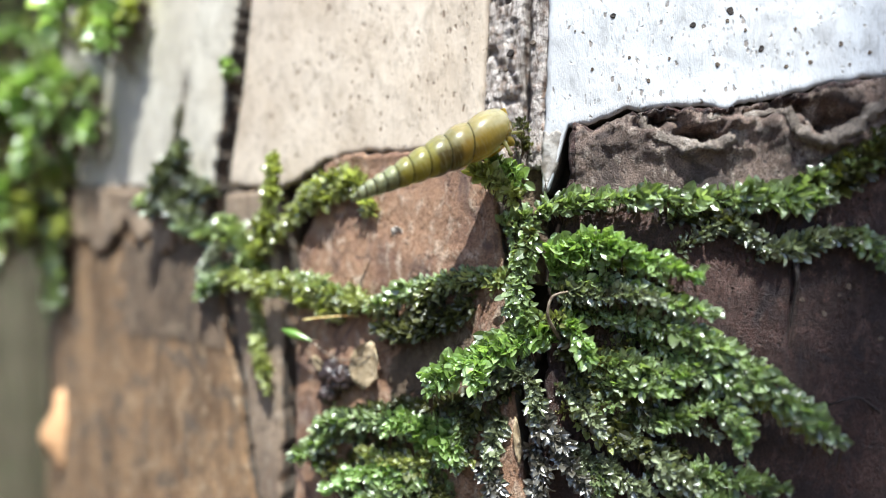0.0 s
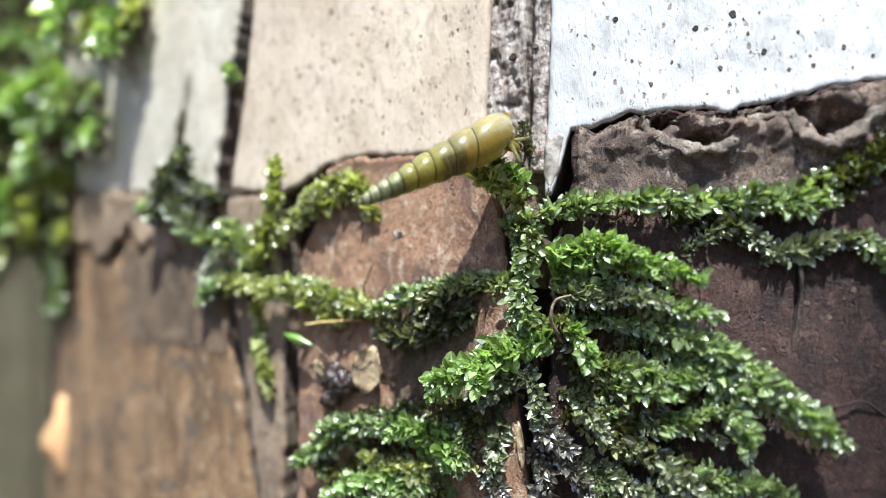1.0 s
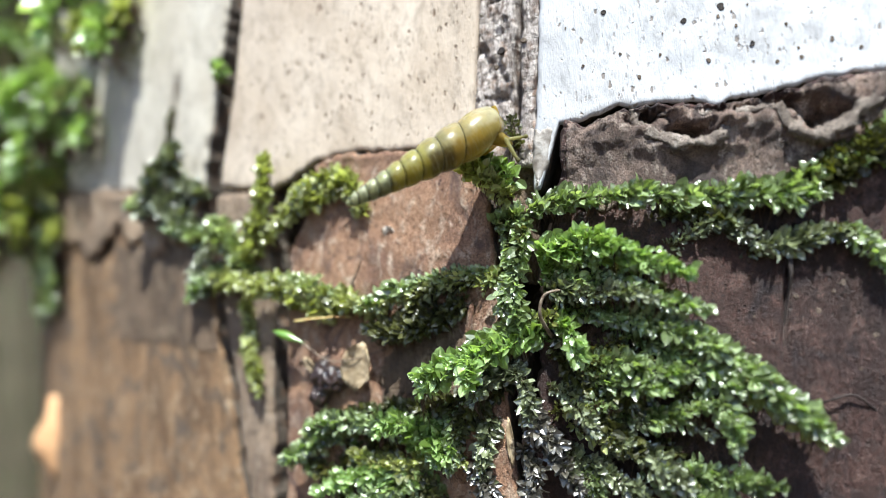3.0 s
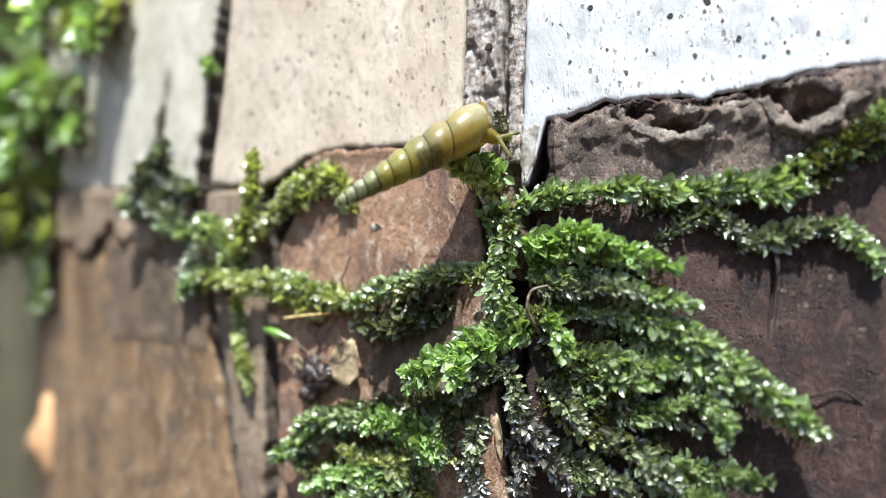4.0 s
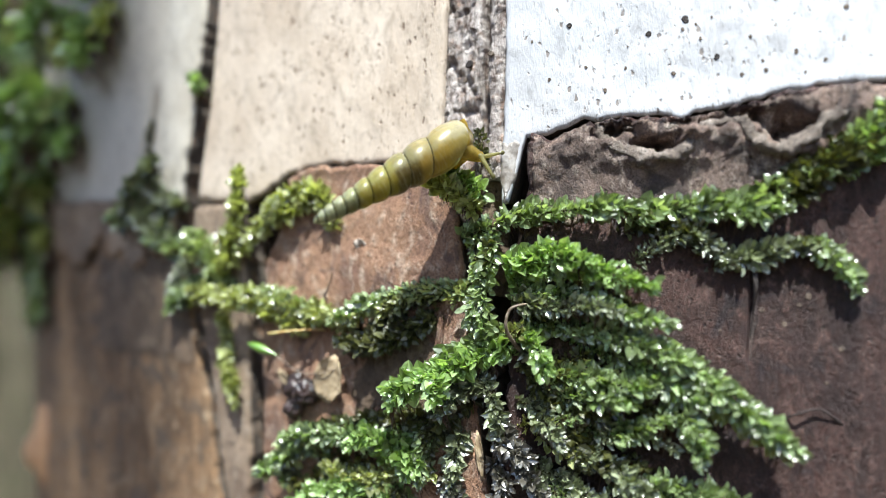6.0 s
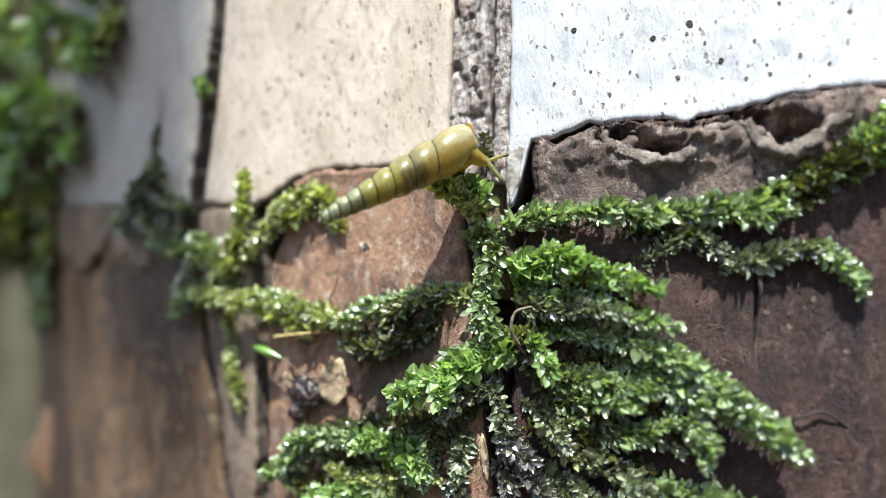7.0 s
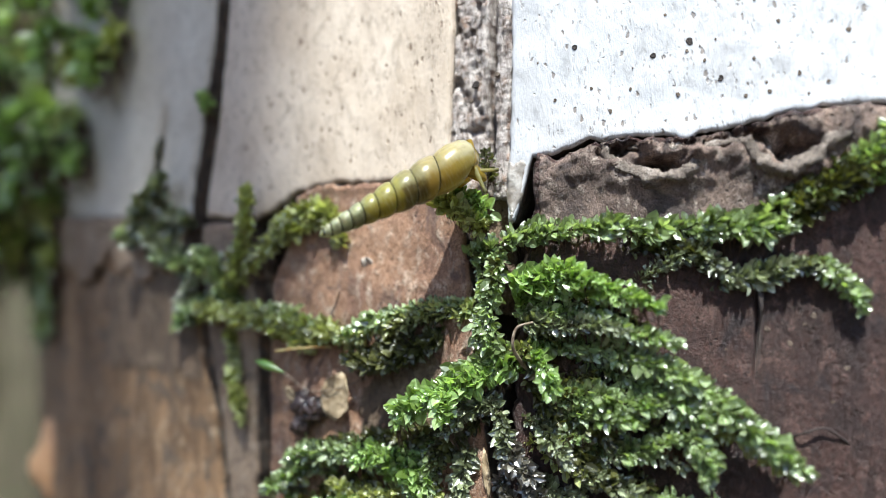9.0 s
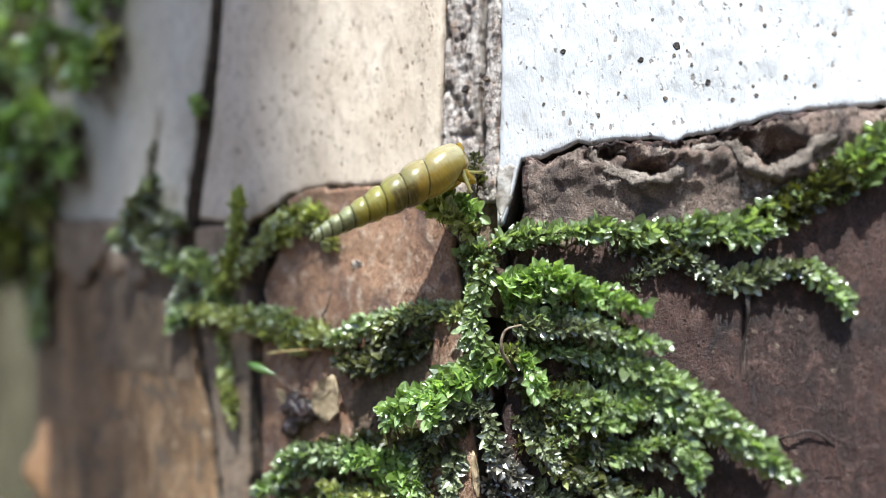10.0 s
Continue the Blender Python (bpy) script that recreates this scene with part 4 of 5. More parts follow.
moss_shoot("dry", 0.90, [(8.2, -12.6, 0.4), (9.3, -14.0, 1.4), (10.6, -15.1, 1.8)])
moss_shoot("dull", 1.00, [(6.3, -9.1, 0.4), (8.0, -11.0, 1.6), (8.5, -13.1, 2.0)])
moss_shoot("dull", 1.00, [(10.9, -11.1, 0.4), (12.3, -12.0, 1.8), (13.2, -13.9, 2.2)])
moss_shoot("dull", 1.00, [(13.0, -17.9, 0.4), (14.8, -15.2, 1.6), (16.0, -14.2, 2.0)])
moss_shoot("olive", 1.25, [(6.3, 4.4, 0.6), (5.2, 5.7, 2.4), (3.6, 6.0, 3.8)])
moss_shoot("bright", 1.0, [(6.1, 5.6, 0.5), (5.8, 6.3, 1.6), (5.3, 7.0, 2.2)])
moss_shoot("bright", 0.90, [(6.3, 5.3, 0.4), (6.3, 6.1, 1.2), (6.5, 6.7, 1.6)])
moss_shoot("dark", 0.90, [(7.0, 8.3, 0.2), (6.8, 9.3, 0.8), (6.7, 10.4, 0.8)])
moss_shoot("bright", 0.80, [(-24.3, 17.2, 0.0), (-24.2, 18.2, 0.4), (-24.1, 19.0, 0.6)])
moss_shoot("dull", 1.60, [(-28.2, 2.4, 0.3), (-30.5, 4.2, 1.4), (-32.4, 6.6, 2.1), (-31.0, 8.9, 2.4)])
moss_shoot("dull", 1.60, [(-29.2, 4.8, 0.3), (-31.5, 6.0, 1.4), (-33.9, 5.8, 2.2), (-34.6, 4.3, 2.6)])
moss_shoot("dull", 1.50, [(-27.3, 5.9, 0.3), (-30.1, 7.2, 1.0), (-31.2, 9.0, 1.6), (-28.7, 10.5, 2.0)])
moss_shoot("pale", 1.90, [(-35.2, 4.4, 0.4), (-35.0, 4.8, 2.0), (-34.7, 5.0, 3.0)])
moss_shoot("dark", 0.60, [(-35.8, 10.1, -0.6), (-34.3, 12.5, -0.4), (-32.7, 15.4, -0.2)])
moss_shoot("wet", 1.10, [(-26.9, 1.2, 0.3), (-28.4, 2.4, 1.2), (-32.2, 2.7, 1.6)])
moss_shoot("dull", 1.00, [(-25.5, 0.1, 0.3), (-26.1, -1.1, 1.2), (-26.9, -2.8, 1.6)])

# low tangled undergrowth below the shoots
rnd = random.Random(11)
for k in range(58):
    if k % 3:
        s, v = rnd.uniform(8.5, 22), rnd.uniform(-21, -2)
        if s - 9 > (14 if v < -8 else 9) + rnd.uniform(-2, 1):
            continue
    else:
        s, v = rnd.uniform(-13, 4), rnd.uniform(-22, -13.5)
    a = rnd.uniform(-0.9, 0.5)
    reach = rnd.uniform(1.5, 3.5)
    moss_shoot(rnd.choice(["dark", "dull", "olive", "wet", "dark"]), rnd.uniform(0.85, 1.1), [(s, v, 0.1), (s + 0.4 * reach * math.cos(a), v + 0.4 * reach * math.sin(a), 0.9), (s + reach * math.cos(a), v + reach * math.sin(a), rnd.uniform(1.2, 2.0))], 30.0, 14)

# soft moss cushion hanging on the far flank of the trunk
rnd = random.Random(5)
for k in range(120):
    v = rnd.uniform(3, 50)
    near = -38 if v > 26 else (-51 if v > 13 else -62)
    s = near - abs(rnd.gauss(0, 15)) if k % 2 else rnd.uniform(-102, -70)
    reach = min(rnd.uniform(3, 9), 2.0 + (near - s) * 0.5) if k % 2 else rnd.uniform(6, 13)
    side = rnd.uniform(-3, 3)
    style = rnd.choice(["wet", "olive", "bright", "bright", "pale"])
    moss_shoot(style, 2.6, [(s, v, 0.0), (s + side * 0.4, v + 0.6, reach * 0.5), (s + side, v - reach * 0.3, reach * 0.8), (s + side * 1.3, v - reach * 0.8, reach * 0.85)], 13.0, 10, 1.0)
for s, v in ((-72, 8), (-68, 6), (-65, 4), (-70, 2), (-66, 1), (-72, -1), (-75, 4), (-63, 2)):
    moss_shoot("wet", 2.0, [(s, v, 0.2), (s + 0.5, v - 2, 1.6), (s + 1, v - 5, 1.8), (s + 1, v - 9, 1.4)], 6.0, 10, 1.0)


# ---- the snail ----
def at_mm(*p):
    return Vector(p) * 0.000871


SUT = [0.0, 3.35, 5.45, 7.45, 9.05, 10.35, 11.45, 12.4, 13.25, 13.9]                 # where the seams cross, from the mouth to the tip
ENV = line((-1.45, 1.2), (-1.2, 1.48), (-0.8, 1.75), (-0.2, 1.9), (0.6, 2.02), (1.9, 2.07), (4.27, 1.92), (6.36, 1.70), (8.15, 1.42), (9.5, 1.22), (10.9, 1.0), (12.0, 0.86), (13.1, 0.66), (13.8, 0.42), (14.2, 0.05))
LIP = line((-1.0, 1.1), (-0.7, 0.45), (-0.3, -0.4), (0.2, -0.9), (0.6, -1.1), (1.0, -0.9))     # how far the slanting mouth is cut back, by height
whorl = line(*[(x, i) for i, x in enumerate(SUT)], (14.6, 10))


def shell_radius(x, a):
    ph = (whorl(x) + a / (2 * math.pi) + 0.1) % 1.0
    notch = min(1.0, max(0.0, (x - 0.1) / 0.9))
    swell = math.sin(math.pi * ph ** 0.82) ** 0.5
    return ENV(x) * (0.92 - notch * 0.2 * (1 - swell))


def build_snail():
    snail = tagged(new("snail"), "tiny amber snail with a long turret shell on moss", "snail")
    bm = bmesh.new()
    seg, rows = 64, []
    xs = list(np.linspace(-1.1, 14.2, 300))
    for x in xs:
        row = []
        for a in np.linspace(0, 2 * math.pi, seg, endpoint=False):
            xx = x if x > 4 else 4 - (4 - x) * (4 - LIP(math.sin(a))) / 5.1
            r = shell_radius(xx, a)
            row.append(bm.verts.new(at_mm(xx, r * math.cos(a), r * math.sin(a) + 0.12 * max(0.0, 1 - xx / 3))))
        rows.append(row)
    for p, q in zip(rows, rows[1:]):
        for i in range(seg):
            bm.faces.new((p[i], q[i], q[(i + 1) % seg], p[(i + 1) % seg])).smooth = True
    bm.faces.new(rows[-1][::-1])
    # the thin lip turns inwards at the mouth
    inner = [bm.verts.new(v.co * 0.93 + at_mm(0.12, 0, 0)) for v in rows[0]]
    deep = [bm.verts.new(Vector((v.co.x + 0.0007, v.co.y * 0.85, v.co.z * 0.85))) for v in rows[0]]
    for r0, r1 in ((rows[0], inner), (inner, deep)):
        for i in range(seg):
            bm.faces.new((r1[i], r0[i], r0[(i + 1) % seg], r1[(i + 1) % seg])).smooth = True
    heart = bm.verts.new(at_mm(2.2, 0, 0))
    for i in range(seg):
        bm.faces.new((heart, deep[i], deep[(i + 1) % seg])).smooth = True
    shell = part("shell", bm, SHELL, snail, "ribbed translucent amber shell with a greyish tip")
    # the seam winds from the mouth to the tip
    pts = []
    for k in range(18, 9 * 40):
        ph_x = float(np.interp(k / 40, range(len(SUT)), SUT))
        # follow phase zero: whorl(x) + a/2pi + 0.1 is whole
        th = -2 * math.pi * (whorl(ph_x) + 0.1)
        r = shell_radius(ph_x, th) + 0.02
        pts.append(at_mm(ph_x, r * math.cos(th), r * math.sin(th)))
    part("seam", tube(pts, lambda t: 0.0001 * (1 - 0.25 * t), 6), SUTURE, shell, "fine dark spiral seam")
    # soft body in the mouth, and the foot that holds on to the bark
    def blob(name, rings, mat, parent, label=""):
        b = bmesh.new()
        rr = []
        for c, ry, rz in rings:
            rr.append([b.verts.new(at_mm(c[0] + 0.12 * math.sin(3 * q) * min(ry, rz), c[1] + ry * math.cos(q), c[2] + rz * math.sin(q))) for q in np.linspace(0, 2 * math.pi, 20, endpoint=False)])
        for p, q in zip(rr, rr[1:]):
            for i in range(20):
                b.faces.new((p[i], p[(i + 1) % 20], q[(i + 1) % 20], q[i])).smooth = True
        b.faces.new(rr[0][::-1])
        b.faces.new(rr[-1])
        return part(name, b, mat, parent, label)
    blob("mantle", [((2.4, 0, -0.2), 0.8, 0.8), ((1.4, 0, -0.3), 1.3, 1.25), ((0.4, 0, -0.1), 1.45, 1.4), ((-0.4, 0.05, 0.0), 1.3, 1.4), ((-0.95, 0.1, 0.05), 1.1, 1.25), ((-1.35, 0.1, 0.15), 0.8, 1.0), ((-1.65, 0.1, 0.2), 0.4, 0.55)], SKIN, snail, "yellow soft mantle in the shell mouth")
    blob("coiled_body", [((12.6, 0, 0), 0.2, 0.2), ((10.0, 0, 0), 0.5, 0.5), ((7.0, 0, -0.1), 0.8, 0.75), ((4.5, 0, -0.2), 0.9, 0.8), ((2.6, 0, -0.4), 0.9, 0.7), ((1.2, 0, -0.5), 0.8, 0.7)], GUT, snail, "olive soft body seen through the shell")
    blob("foot", [((1.6, -1.6, -0.9), 0.2, 0.3), ((1.0, -1.7, -1.2), 0.7, 0.6), ((0.2, -1.9, -1.5), 0.9, 0.7), ((-0.8, -2.0, -1.5), 0.8, 0.6), ((-1.6, -2.0, -1.6), 0.4, 0.3)], SKIN, snail, "yellow translucent foot")
    tube_pts = spline([at_mm(-0.7, 0.1, -0.3), at_mm(-1.15, 0.2, 0.3), at_mm(-1.4, 0.25, 0.9), at_mm(-1.5, 0.25, 1.45)], 6)
    part("mantle_lobe", tube(tube_pts, lambda t: 0.00036 * (1 - 0.45 * t ** 2), 12), SKIN, snail, "small yellow lobe on the shell lip")
    # head: along its own +x, then two pairs of feelers on it
    head = blob("head", [((-2.2, 0, 0.1), 0.95, 1.2), ((-1.2, 0, 0.05), 0.85, 1.0), ((-0.4, 0, 0), 0.72, 0.8), ((0.3, 0, 0), 0.6, 0.62), ((0.9, 0, -0.05), 0.5, 0.48), ((1.3, 0, -0.1), 0.3, 0.27), ((1.42, 0, -0.1), 0.12, 0.1)], SKIN, snail, "yellow soft snail head")

    def feeler(length, thick, knob):
        p = [at_mm(length * k / 12, 0, 0) for k in range(13)]
        return tube(p, lambda t: (thick * (1 - 0.45 * t) + (knob * max(0.0, 1 - abs(t - 0.93) / 0.09))) / 1000, 10)
    up = part("feeler", feeler(2.4, 0.19, 0.08), FEELER, head, "long translucent feeler with a dark eye tip")
    low = part("feeler", feeler(2.4, 0.2, 0.09), FEELER, head, "long translucent feeler with a dark eye tip")
    small = part("small_feeler", feeler(0.6, 0.13, 0.03), FEELER, head)
    for fe in (up, low):
        b = bmesh.new()
        bmesh.ops.create_icosphere(b, subdivisions=2, radius=0.00011)
        part("eye", b, PIT, fe).location = at_mm(2.2, 0.02, 0.03)
    return snail, head, up, low, small


snail, head, feeler_up, feeler_low, feeler_small = build_snail()

# ---- small things lying on the bark ----


def pit(s, v, h, r, squash=1.0):
    """A little crater: a raised dark rim with a hollow."""
    b = bmesh.new()
    rr = []
    c = on(s, v, h)
    n = (on(s, v, h + 1) - c).normalized()
    t = Vector((0, 0, 1))
    u = t.cross(n)
    for rad, out in ((1.2, -0.12), (1.0, 0.04), (0.8, 0.07), (0.5, 0.03), (0.2, 0.05)):
        rr.append([b.verts.new(c + (u * math.cos(q) * squash * (1 + 0.22 * math.sin(2 * q + s) + 0.15 * math.sin(3 * q + v)) + t * math.sin(q)) * rad * r / 1000 + n * out / 1000) for q in np.linspace(0, 2 * math.pi, 14, endpoint=False)])
    for p, q in zip(rr, rr[1:]):
        for i in range(14):
            b.faces.new((p[i], p[(i + 1) % 14], q[(i + 1) % 14], q[i])).smooth = True
    b.faces.new(rr[-1])
    return part("pit", b, PIT if r > 0.2 else SPECK, trunk, "small black pit in the bark" if r > 0.2 else "small brown pit in the bark")


for s, v, r in ((22.5, 17.6, .42), (22.3, 16.9, .2), (19.9, 16.8, .3), (14.1, 18.0, .28), (15.3, 14.7, .17), (23.5, 16.1, .2), (21.6, 13.7, .24), (24.6, 14.7, .32), (26.9, 16.0, .16),
                (27.7, 14.2, .16), (27.9, 13.5, .22), (16.7, 12.8, .24), (26.3, 13.3, .2), (12.5, 14.0, .2), (18.2, 14.4, .18), (29.9, 14.7, .26), (31.8, 14.0, .2), (30.5, 13.2, .16),
                (23.2, 17.2, .14), (24.3, 17.6, .13), (18.4, 16.0, .1), (28.6, 18.6, .22), (33.2, 17.6, .26), (11.2, 17.1, .13), (20.8, 19.8, .16), (27.0, 20.3, .15)):
    pit(s, v, h_right(s, v), 0.72 * r, 0.85)
for s, v, r in ((28.9, -4.7, .2), (30.5, -2.7, .2), (27.4, -3.7, .17), (29.9, -3.3, .13), (32.6, -6.4, .18), (24.6, -5.2, .1), (31.6, -8.8, .12)):
    pit(s, v, h_umber(s, v), r)
for s, v, r in ((5.9, 16.0, .28), (5.4, 14.8, .17), (7.8, 16.6, .2)):
    pit(s, v, h_rib(s, v) + 0.2, r)


def rod(name, label, category, pts, radii, mat, seg=8):
    thing = tagged(new(name), label, category)
    part("stem", tube(spline([on(*p) for p in pts], 8), radii, seg), mat, thing)
    return thing


rod("stalk", "thin reddish-yellow moss stalk lying over the bark", "stalk", [(-8.0, -6.0, 0.3), (-8.8, -5.9, 1.5), (-10.8, -6.1, 1.9), (-12.9, -6.4, 2.0)], lambda t: 0.00007 + 0.00006 * t, STALK)
cap = tagged(new("moss_capsule"), "small green spindle-shaped capsule on a thin curved stalk", "moss capsule")
part("capsule", tube(spline([on(-15.6, -7.4, 1.8), on(-14.6, -7.6, 1.9), on(-13.4, -7.9, 1.9), on(-12.1, -8.3, 1.8)], 8), lambda t: 0.00004 + 0.00036 * math.sin(math.pi * min(1, t * 0.95 + 0.04)) ** 1.3, 12), SEED, cap)
part("stalk", tube(spline([on(-12.2, -8.3, 1.8), on(-9.6, -9.7, 1.6), on(-7.0, -9.5, 1.3), on(-4.3, -8.5, 0.3)], 8), 0.00005, 6), HAIR, cap, "thin brown curved stalk")
rod("twig", "tiny dark bent twig stuck in moss", "twig", [(-7.9, -3.5, 0.0), (-7.4, -2.9, 1.0), (-6.8, -2.0, 1.2), (-6.1, -0.9, 1.6)], lambda t: 0.00008 - 0.00004 * t, PIT)
rod("root_hair", "thin pale curled root hair", "root hair", [(11.3, -3.3, 0.3), (10.6, -3.3, 2.6), (9.8, -3.7, 3.0), (9.5, -5.1, 2.8), (9.9, -6.6, 1.2), (10.2, -7.4, -0.4)], lambda t: 0.00009 + 0.00012 * t * t, HAIR)
rod("root_hair", "thin dark curled root hair", "root hair", [(28.8, -11.4, 0.0), (29.6, -10.9, 0.7), (31.0, -10.6, 0.5), (32.6, -11.7, 0.1)], 0.00008, PIT)
rod("root_hair", "dark spike hanging under the moss", "root hair", [(26.9, -0.6, 0.3), (26.9, -2.0, 0.8), (26.8, -3.6, 0.4), (26.6, -5.8, 0.1)], lambda t: 0.0002 * (1 - t) ** 1.4 + 0.00004, PIT)


def crumb(name, label, category, s, v, h, size, mat, seed, squash=(1, 1, 1), pieces=1):
    """A rough lump, or a heap of lumps, on the bark."""
    thing = tagged(new(name), label, category)
    r = random.Random(seed)
    for k in range(pieces):
        b = bmesh.new()
        bmesh.ops.create_icosphere(b, subdivisions=3, radius=1.0)
        sc = size * (1 if pieces == 1 else r.uniform(0.35, 0.7))
        off = Vector((0, 0, 0)) if pieces == 1 else Vector((r.uniform(-1, 1) * size * 0.6, 0, r.uniform(-1, 1) * size * 0.8))
        c = on(s + off.x, v + off.z, h + (0 if pieces == 1 else r.uniform(-0.1, 0.5)))
        for q in b.verts:
            d = 1 + 0.45 * nz(q.co.x * 1.3 + seed + k, q.co.y * 1.3, q.co.z * 1.3)
            q.co = Vector((q.co.x * squash[0], q.co.y * squash[1], q.co.z * squash[2])) * sc * d / 1000 + c
        for f in b.faces:
            f.smooth = True
        part("lump", b, mat, thing)
    return thing


crumb("frass_clump", "glossy black-brown clump of insect droppings on the bark", "droppings", -10.1, -11.8, 0.7, 1.6, FRASS, 3, (0.9, 0.8, 1.0), 14)
# a sunlit patch of bark, put in as a pale orange lump
crumb("sunlit_patch", "pale orange lump standing in for a sunlit patch of bark", "bark chip", -67.0, -25.5, -0.2, 2.6, ORANGE, 8, (1.4, 0.5, 1.8))


def flake(name, label, s, v, h, w, l, tilt, mat, seed):
    """A thin curled flake with ragged outline."""
    thing = tagged(new(name), label, "husk")
    b = bmesh.new()
    top, low = [], []
    n = 9
    for i in range(n):
        for j in range(n):
            x, y = i / (n - 1) * 2 - 1, j / (n - 1) * 2 - 1
            k = (1 - 0.45 * abs(y) ** 2.2) * (1 + 0.22 * nz(y * 2 + seed, x))
            px, py = x * k * w, y * l * (1 - 0.25 * abs(x) ** 2 + 0.15 * nz(x * 3, seed))
            ct, st = math.cos(tilt), math.sin(tilt)
            hh = h + 0.35 * x * x * w + 0.25 * y + 0.15 * nz(x * 2, y * 2, seed)
            p = on(s + px * ct - py * st, v + px * st + py * ct, hh)
            top.append(b.verts.new(p))
            low.append(b.verts.new(on(s + px * ct - py * st, v + px * st + py * ct, hh - 0.12)))
    for i in range(n - 1):
        for j in range(n - 1):
            a, c, d, e = i * n + j, (i + 1) * n + j, (i + 1) * n + j + 1, i * n + j + 1
            b.faces.new((top[a], top[c], top[d], top[e])).smooth = True
            b.faces.new((low[e], low[d], low[c], low[a])).smooth = True
    rim = [i * n for i in range(n)] + [(n - 1) * n + j for j in range(1, n)] + [i * n + n - 1 for i in range(n - 2, -1, -1)] + [j for j in range(n - 2, 0, -1)]
    for a, c in zip(rim, rim[1:] + rim[:1]):
        b.faces.new((top[c], top[a], low[a], low[c]))
    part("flake", b, mat, thing)
    return thing


flake("bark_chip", "tiny white chipped spot on the rust-brown bark", -4.3, 1.5, 0.05, 0.5, 0.5, 0.4, SCUFF, 7.0)
flake("husk", "curled dry tan husk beside the droppings", -6.9, -10.2, 1.0, 1.45, 2.2, -0.35, HUSK, 1.0)
flake("husk", "small dry tan husk beside the droppings", -12.2, -10.6, 0.6, 0.45, 1.0, 0.5, HUSK, 2.0)
flake("husk", "pale dry husk sliver caught in moss", -10.6, -16.6, 1.3, 0.5, 1.2, -0.9, HUSK, 3.0)
# the three upright flakes stand in for sunlit gaps between moss shadows
flake("husk", "upright flake standing in for a sunlit gap on the bark", 3.3, -6.0, 0.4, 0.3, 1.6, -0.15, RUST, 4.0)
flake("husk", "upright flake standing in for a sunlit gap on the bark", 3.6, -16.5, 0.5, 0.7, 1.9, 0.05, RUST, 5.0)
flake("husk", "upright flake standing in for a sunlit gap on the bark", 6.6, -15.5, 0.4, 0.3, 2.0, 0.05, HUSK, 6.0)


# ---- an unseen young tree, added behind the camera so that its leafy branch dapples the sunlight on the trunk ----
BRANCH = Vector((-0.024, 0.053, 0.514)) + to_sun * 0.984          # where the sun's ray to the middle of the bark passes the branch
shade_sapling = tagged(new("shade_sapling"), "unseen slender young tree, added so its leafy branch dapples the sunlight", "tree")
part("trunk", tube(spline([Vector((-0.75, -0.9, -0.03)), Vector((-0.73, -0.88, 0.5)), Vector((-0.70, -0.84, 1.0)), Vector((-0.66, -0.78, 1.45)), Vector((-0.6, -0.72, 2.1))], 8), lambda t: 0.016 * (1 - 0.7 * t), 10), OLDBARK, shade_sapling)
across = Vector((1.0, 0.0, 0.0))
along_up = across.cross(to_sun).normalized() * -1
bm = tube(spline([Vector((-0.66, -0.78, 1.45)) - BRANCH, Vector((-0.40, -0.2, 0.12)), Vector((-0.18, -0.03, 0.08)), Vector((0.0, 0.02, 0.075)), Vector((0.22, 0.05, 0.06))], 8), lambda t: 0.006 * (1 - 0.75 * t), 8)
branch = part("branch", bm, OLDBARK, shade_sapling)


def broad_leaf(length, width):
    """A pointed leaf with a folded midrib and a little thickness: base at the origin, along +x."""
    b = bmesh.new()
    rows = []
    for i in range(9):
        t = i / 8
        w = width * 0.5 * math.sin(math.pi * min(1, t * 0.97 + 0.02)) ** 0.8
        rows.append([b.verts.new((length * t, k * w, 0.12 * abs(k) * w - 0.1 * length * t * t + o)) for o in (0, -0.0004) for k in (-1, -0.5, 0, 0.5, 1)])
    for p, q in zip(rows, rows[1:]):
        for k in range(4):
            b.faces.new((p[k], q[k], q[k + 1], p[k + 1])).smooth = True
            b.faces.new((p[k + 6], q[k + 6], q[k + 5], p[k + 5])).smooth = True
        b.faces.new((p[0], p[5], q[5], q[0]))
        b.faces.new((p[4], q[4], q[9], p[9]))
    me = bpy.data.meshes.new("leaf")
    b.to_mesh(me)
    b.free()
    me.materials.append(LEAVES["wet"])
    return me


TREE_LEAF = [broad_leaf(0.055, 0.015), broad_leaf(0.048, 0.012), broad_leaf(0.06, 0.007)]
rnd = random.Random(21)


def tree_leaves(x0, x1, y0, y1, count, kind=0, far=0.0):
    """Leaves of the branch, spread over a patch square to the sun's rays (x across, y up the slope)."""
    for k in range(count):
        x, y = x0 + (x1 - x0) * (k + rnd.random()) / count, rnd.uniform(y0, y1)
        ob = new("leaf", TREE_LEAF[kind or k % 2])
        ob.parent = branch
        a = rnd.uniform(-0.6, 0.6) - math.pi / 2
        xx = (across * math.cos(a) + along_up * math.sin(a) + to_sun * rnd.uniform(-0.3, 0.3)).normalized()
        zz = (to_sun - xx * to_sun.dot(xx)).normalized()
        yy = zz.cross(xx)
        m = Matrix((xx, yy, zz)).transposed().to_4x4()
        m.translation = across * x + along_up * y + to_sun * (far + rnd.uniform(-0.04, 0.04))
        ob.matrix_basis = m


tree_leaves(-0.125, -0.005, 0.035, 0.06, 11)
tree_leaves(-0.125, -0.005, 0.035, 0.065, 7)
tree_leaves(0.143, 0.211, -0.006, 0.006, 6)

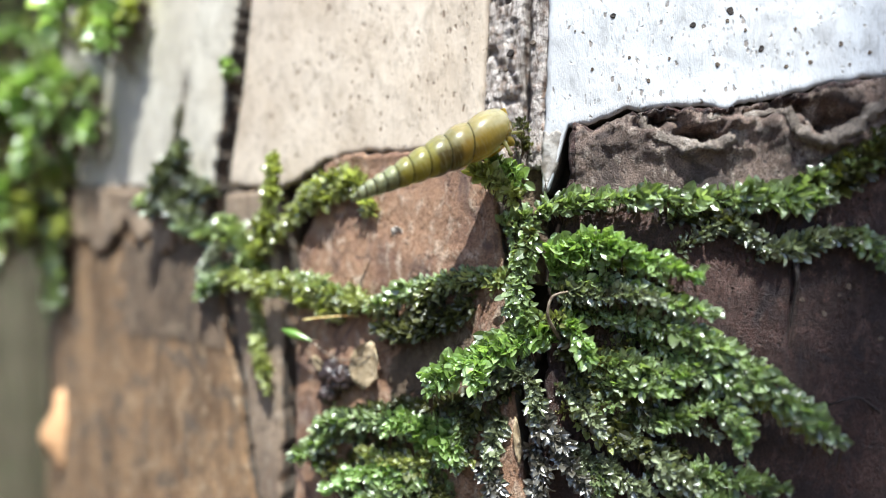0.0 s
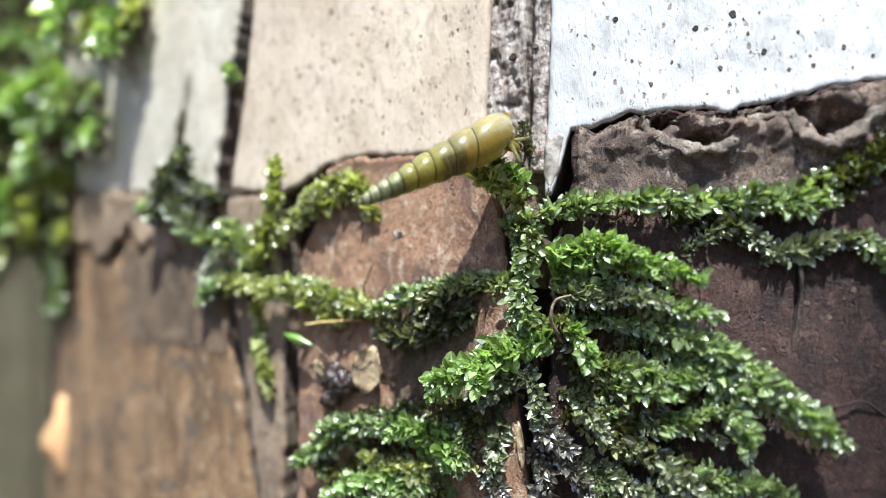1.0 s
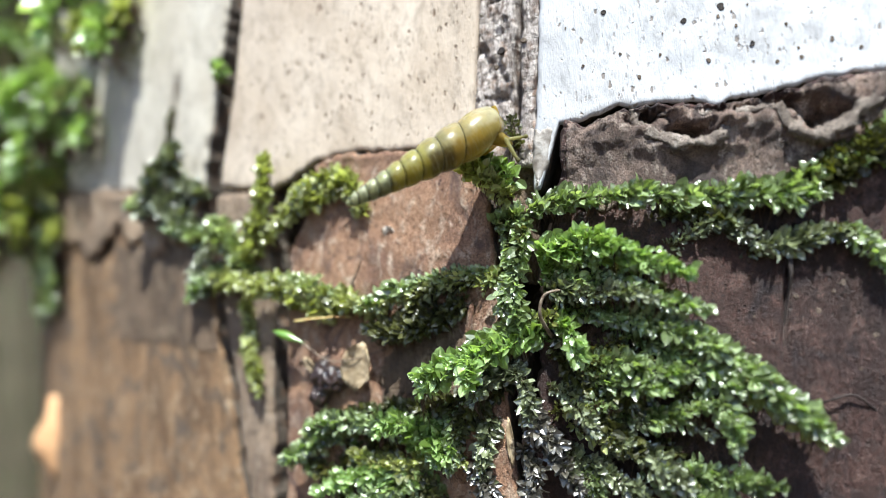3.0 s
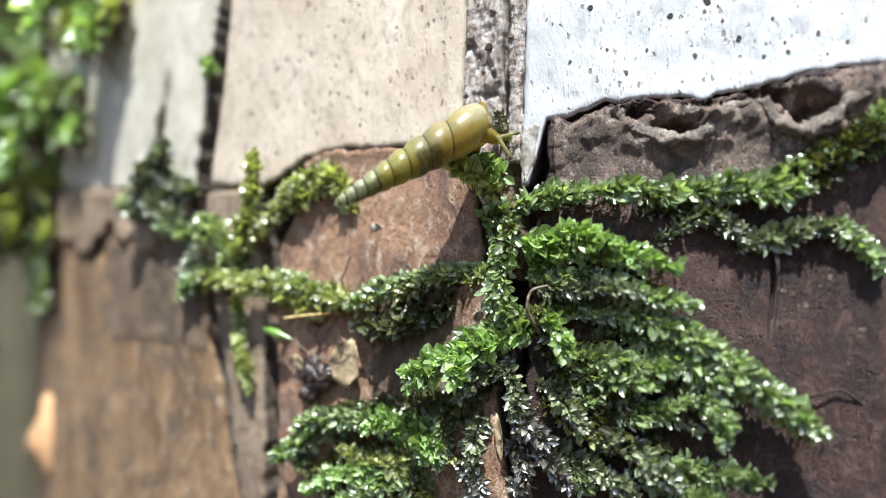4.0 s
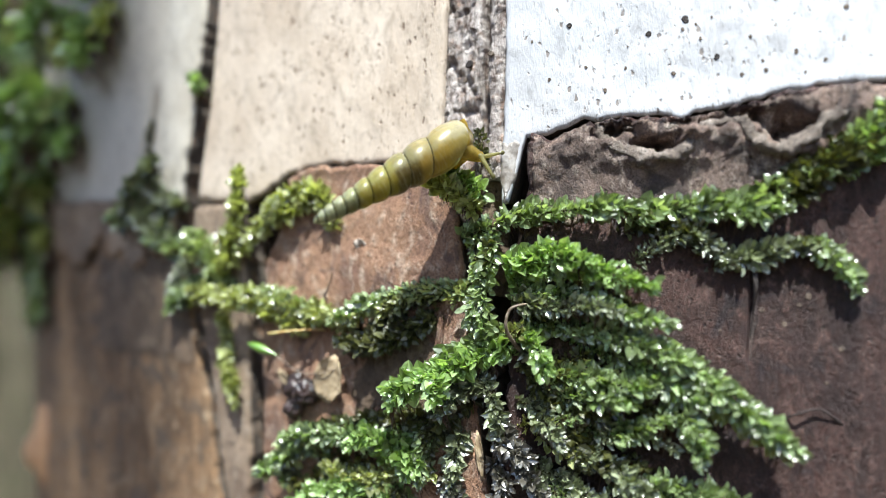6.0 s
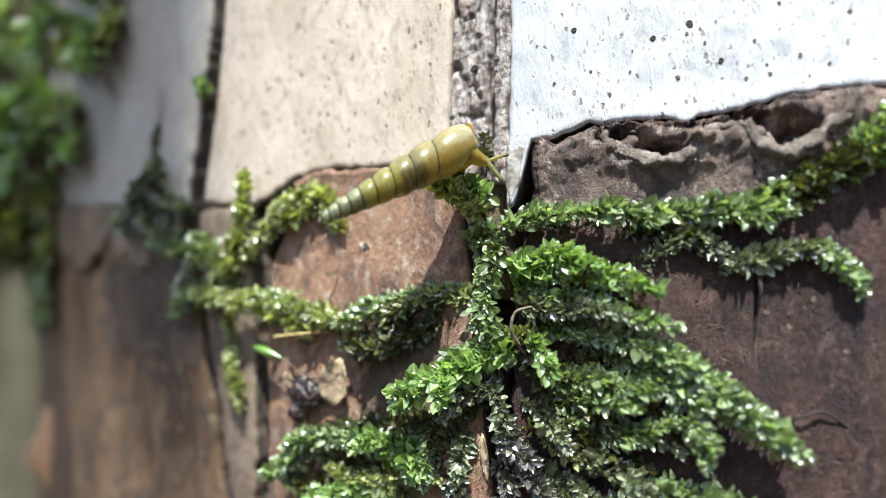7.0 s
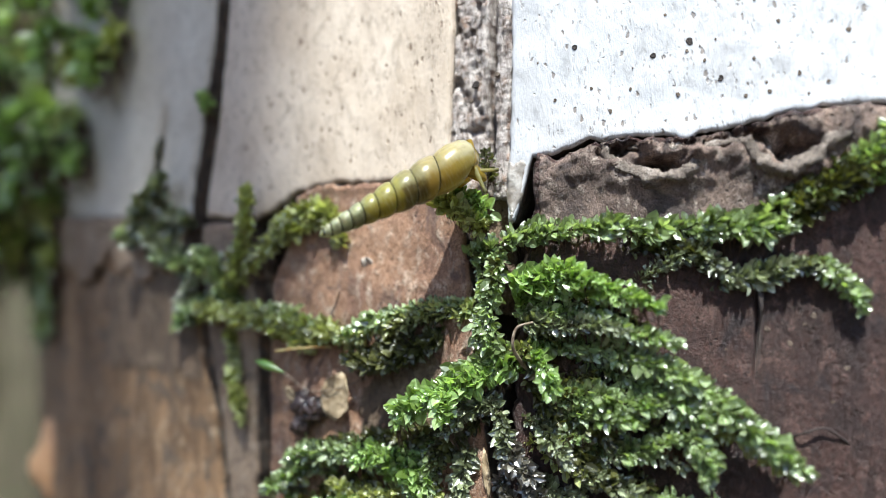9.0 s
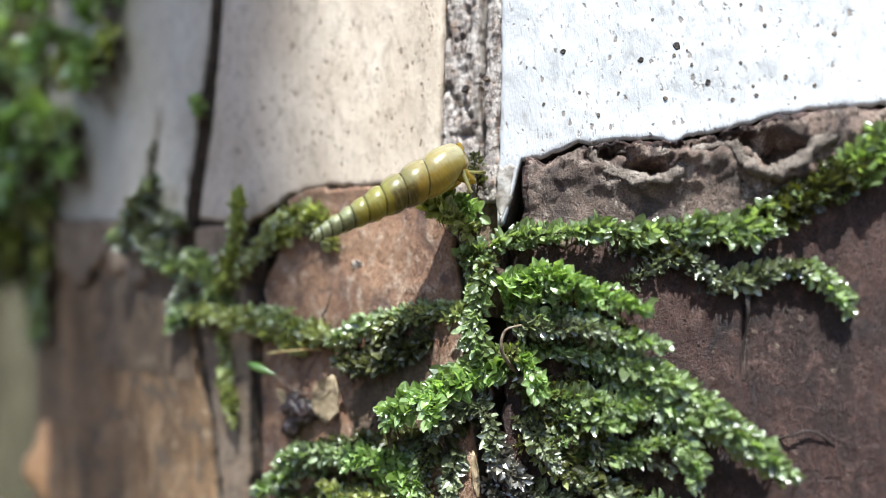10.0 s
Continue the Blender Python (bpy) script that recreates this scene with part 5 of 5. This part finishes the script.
# ---- what moves ----
SNAIL = [(0.0, 3.86, 508.78, 25.9, -154.5), (0.5, 3.91, 508.74, 26.4, -154.6), (1.0, 3.92, 508.71, 26.8, -154.7), (1.5, 4.00, 508.79, 27.3, -155.0), (2.0, 4.00, 508.70, 27.8, -155.1), (3.5, 3.95, 508.71, 29.6, -157.5), (4.0, 4.08, 508.66, 30.3, -158.4), (4.5, 4.23, 508.89, 31.0, -159.2), (5.0, 4.27, 508.90, 30.3, -159.0), (5.5, 4.27, 508.77, 30.1, -158.5), (7.0, 4.23, 508.77, 28.4, -157.5), (7.5, 4.22, 508.78, 27.8, -157.1), (8.0, 4.27, 508.77, 28.1, -156.7), (8.5, 4.25, 508.79, 28.0, -156.0), (9.0, 4.18, 508.82, 27.8, -155.9), (9.5, 4.25, 508.79, 28.1, -155.5), (10.0, 4.23, 508.83, 28.1, -155.2)]
# seconds, how far the head is out, how far it bends down (degrees), how far each long feeler is out, their turn
HEAD = [
    (0.0, 0.15, 54, 0.10, 0.05, 0), (1.0, 0.35, 54, 0.25, 0.35, 0), (2.0, 0.5, 54, 0.5, 0.5, 4), (3.5, 0.8, 54, 0.8, 0.85, 0), (4.5, 0.95, 54, 0.85, 0.9, 5),
    (5.5, 1.0, 52, 0.95, 0.9, -4), (7.0, 1.1, 52, 1.0, 1.0, 6), (7.5, 1.0, 55, 0.8, 1.0, -10), (8.0, 0.85, 60, 0.6, 0.75, -8), (9.0, 0.7, 64, 0.4, 0.35, 4), (10.0, 0.7, 62, 0.2, 0.15, 0),
]

# the branch drifts sideways to carry its shade across the trunk
SWAY = [(0.0, -0.095), (2.0, -0.080), (3.5, -0.060), (4.5, -0.042), (5.5, -0.025), (7.0, -0.014), (8.5, -0.006), (10.0, -0.003)]


def motions():
    walk(branch, [(t, Matrix.Translation(BRANCH + Vector((x, 0, 0)))) for t, x in SWAY])
    walk(snail, [(t, pose(x / 1000, 0.0522, z / 1000 + 0.0002, 0, el, yaw)) for t, x, z, el, yaw in SNAIL])
    # the head's own +x leads away from the shell; bend tips it towards the bark's foot
    walk(head, [(t, pose((-0.1 - 0.55 * out) * 0.00087, 0.0004, (-0.6 - 0.85 * out) * 0.00087, 0, 180 - bend, 0)) for t, out, bend, a, b, turn in HEAD])
    walk(feeler_up, [(t, pose(-0.0006 + 0.0012 * a, 0.0002, 0.0001, 0, 36 + turn, 10)) for t, out, bend, a, b, turn in HEAD])
    walk(feeler_low, [(t, pose(-0.0006 + 0.0012 * b, 0.0004, -0.0001, 0, -38 + turn, 20)) for t, out, bend, a, b, turn in HEAD])
    walk(feeler_small, [(t, pose(0.0002 + 0.0006 * b, 0.0003, -0.0002, 0, -60, 30)) for t, out, bend, a, b, turn in HEAD])


motions()
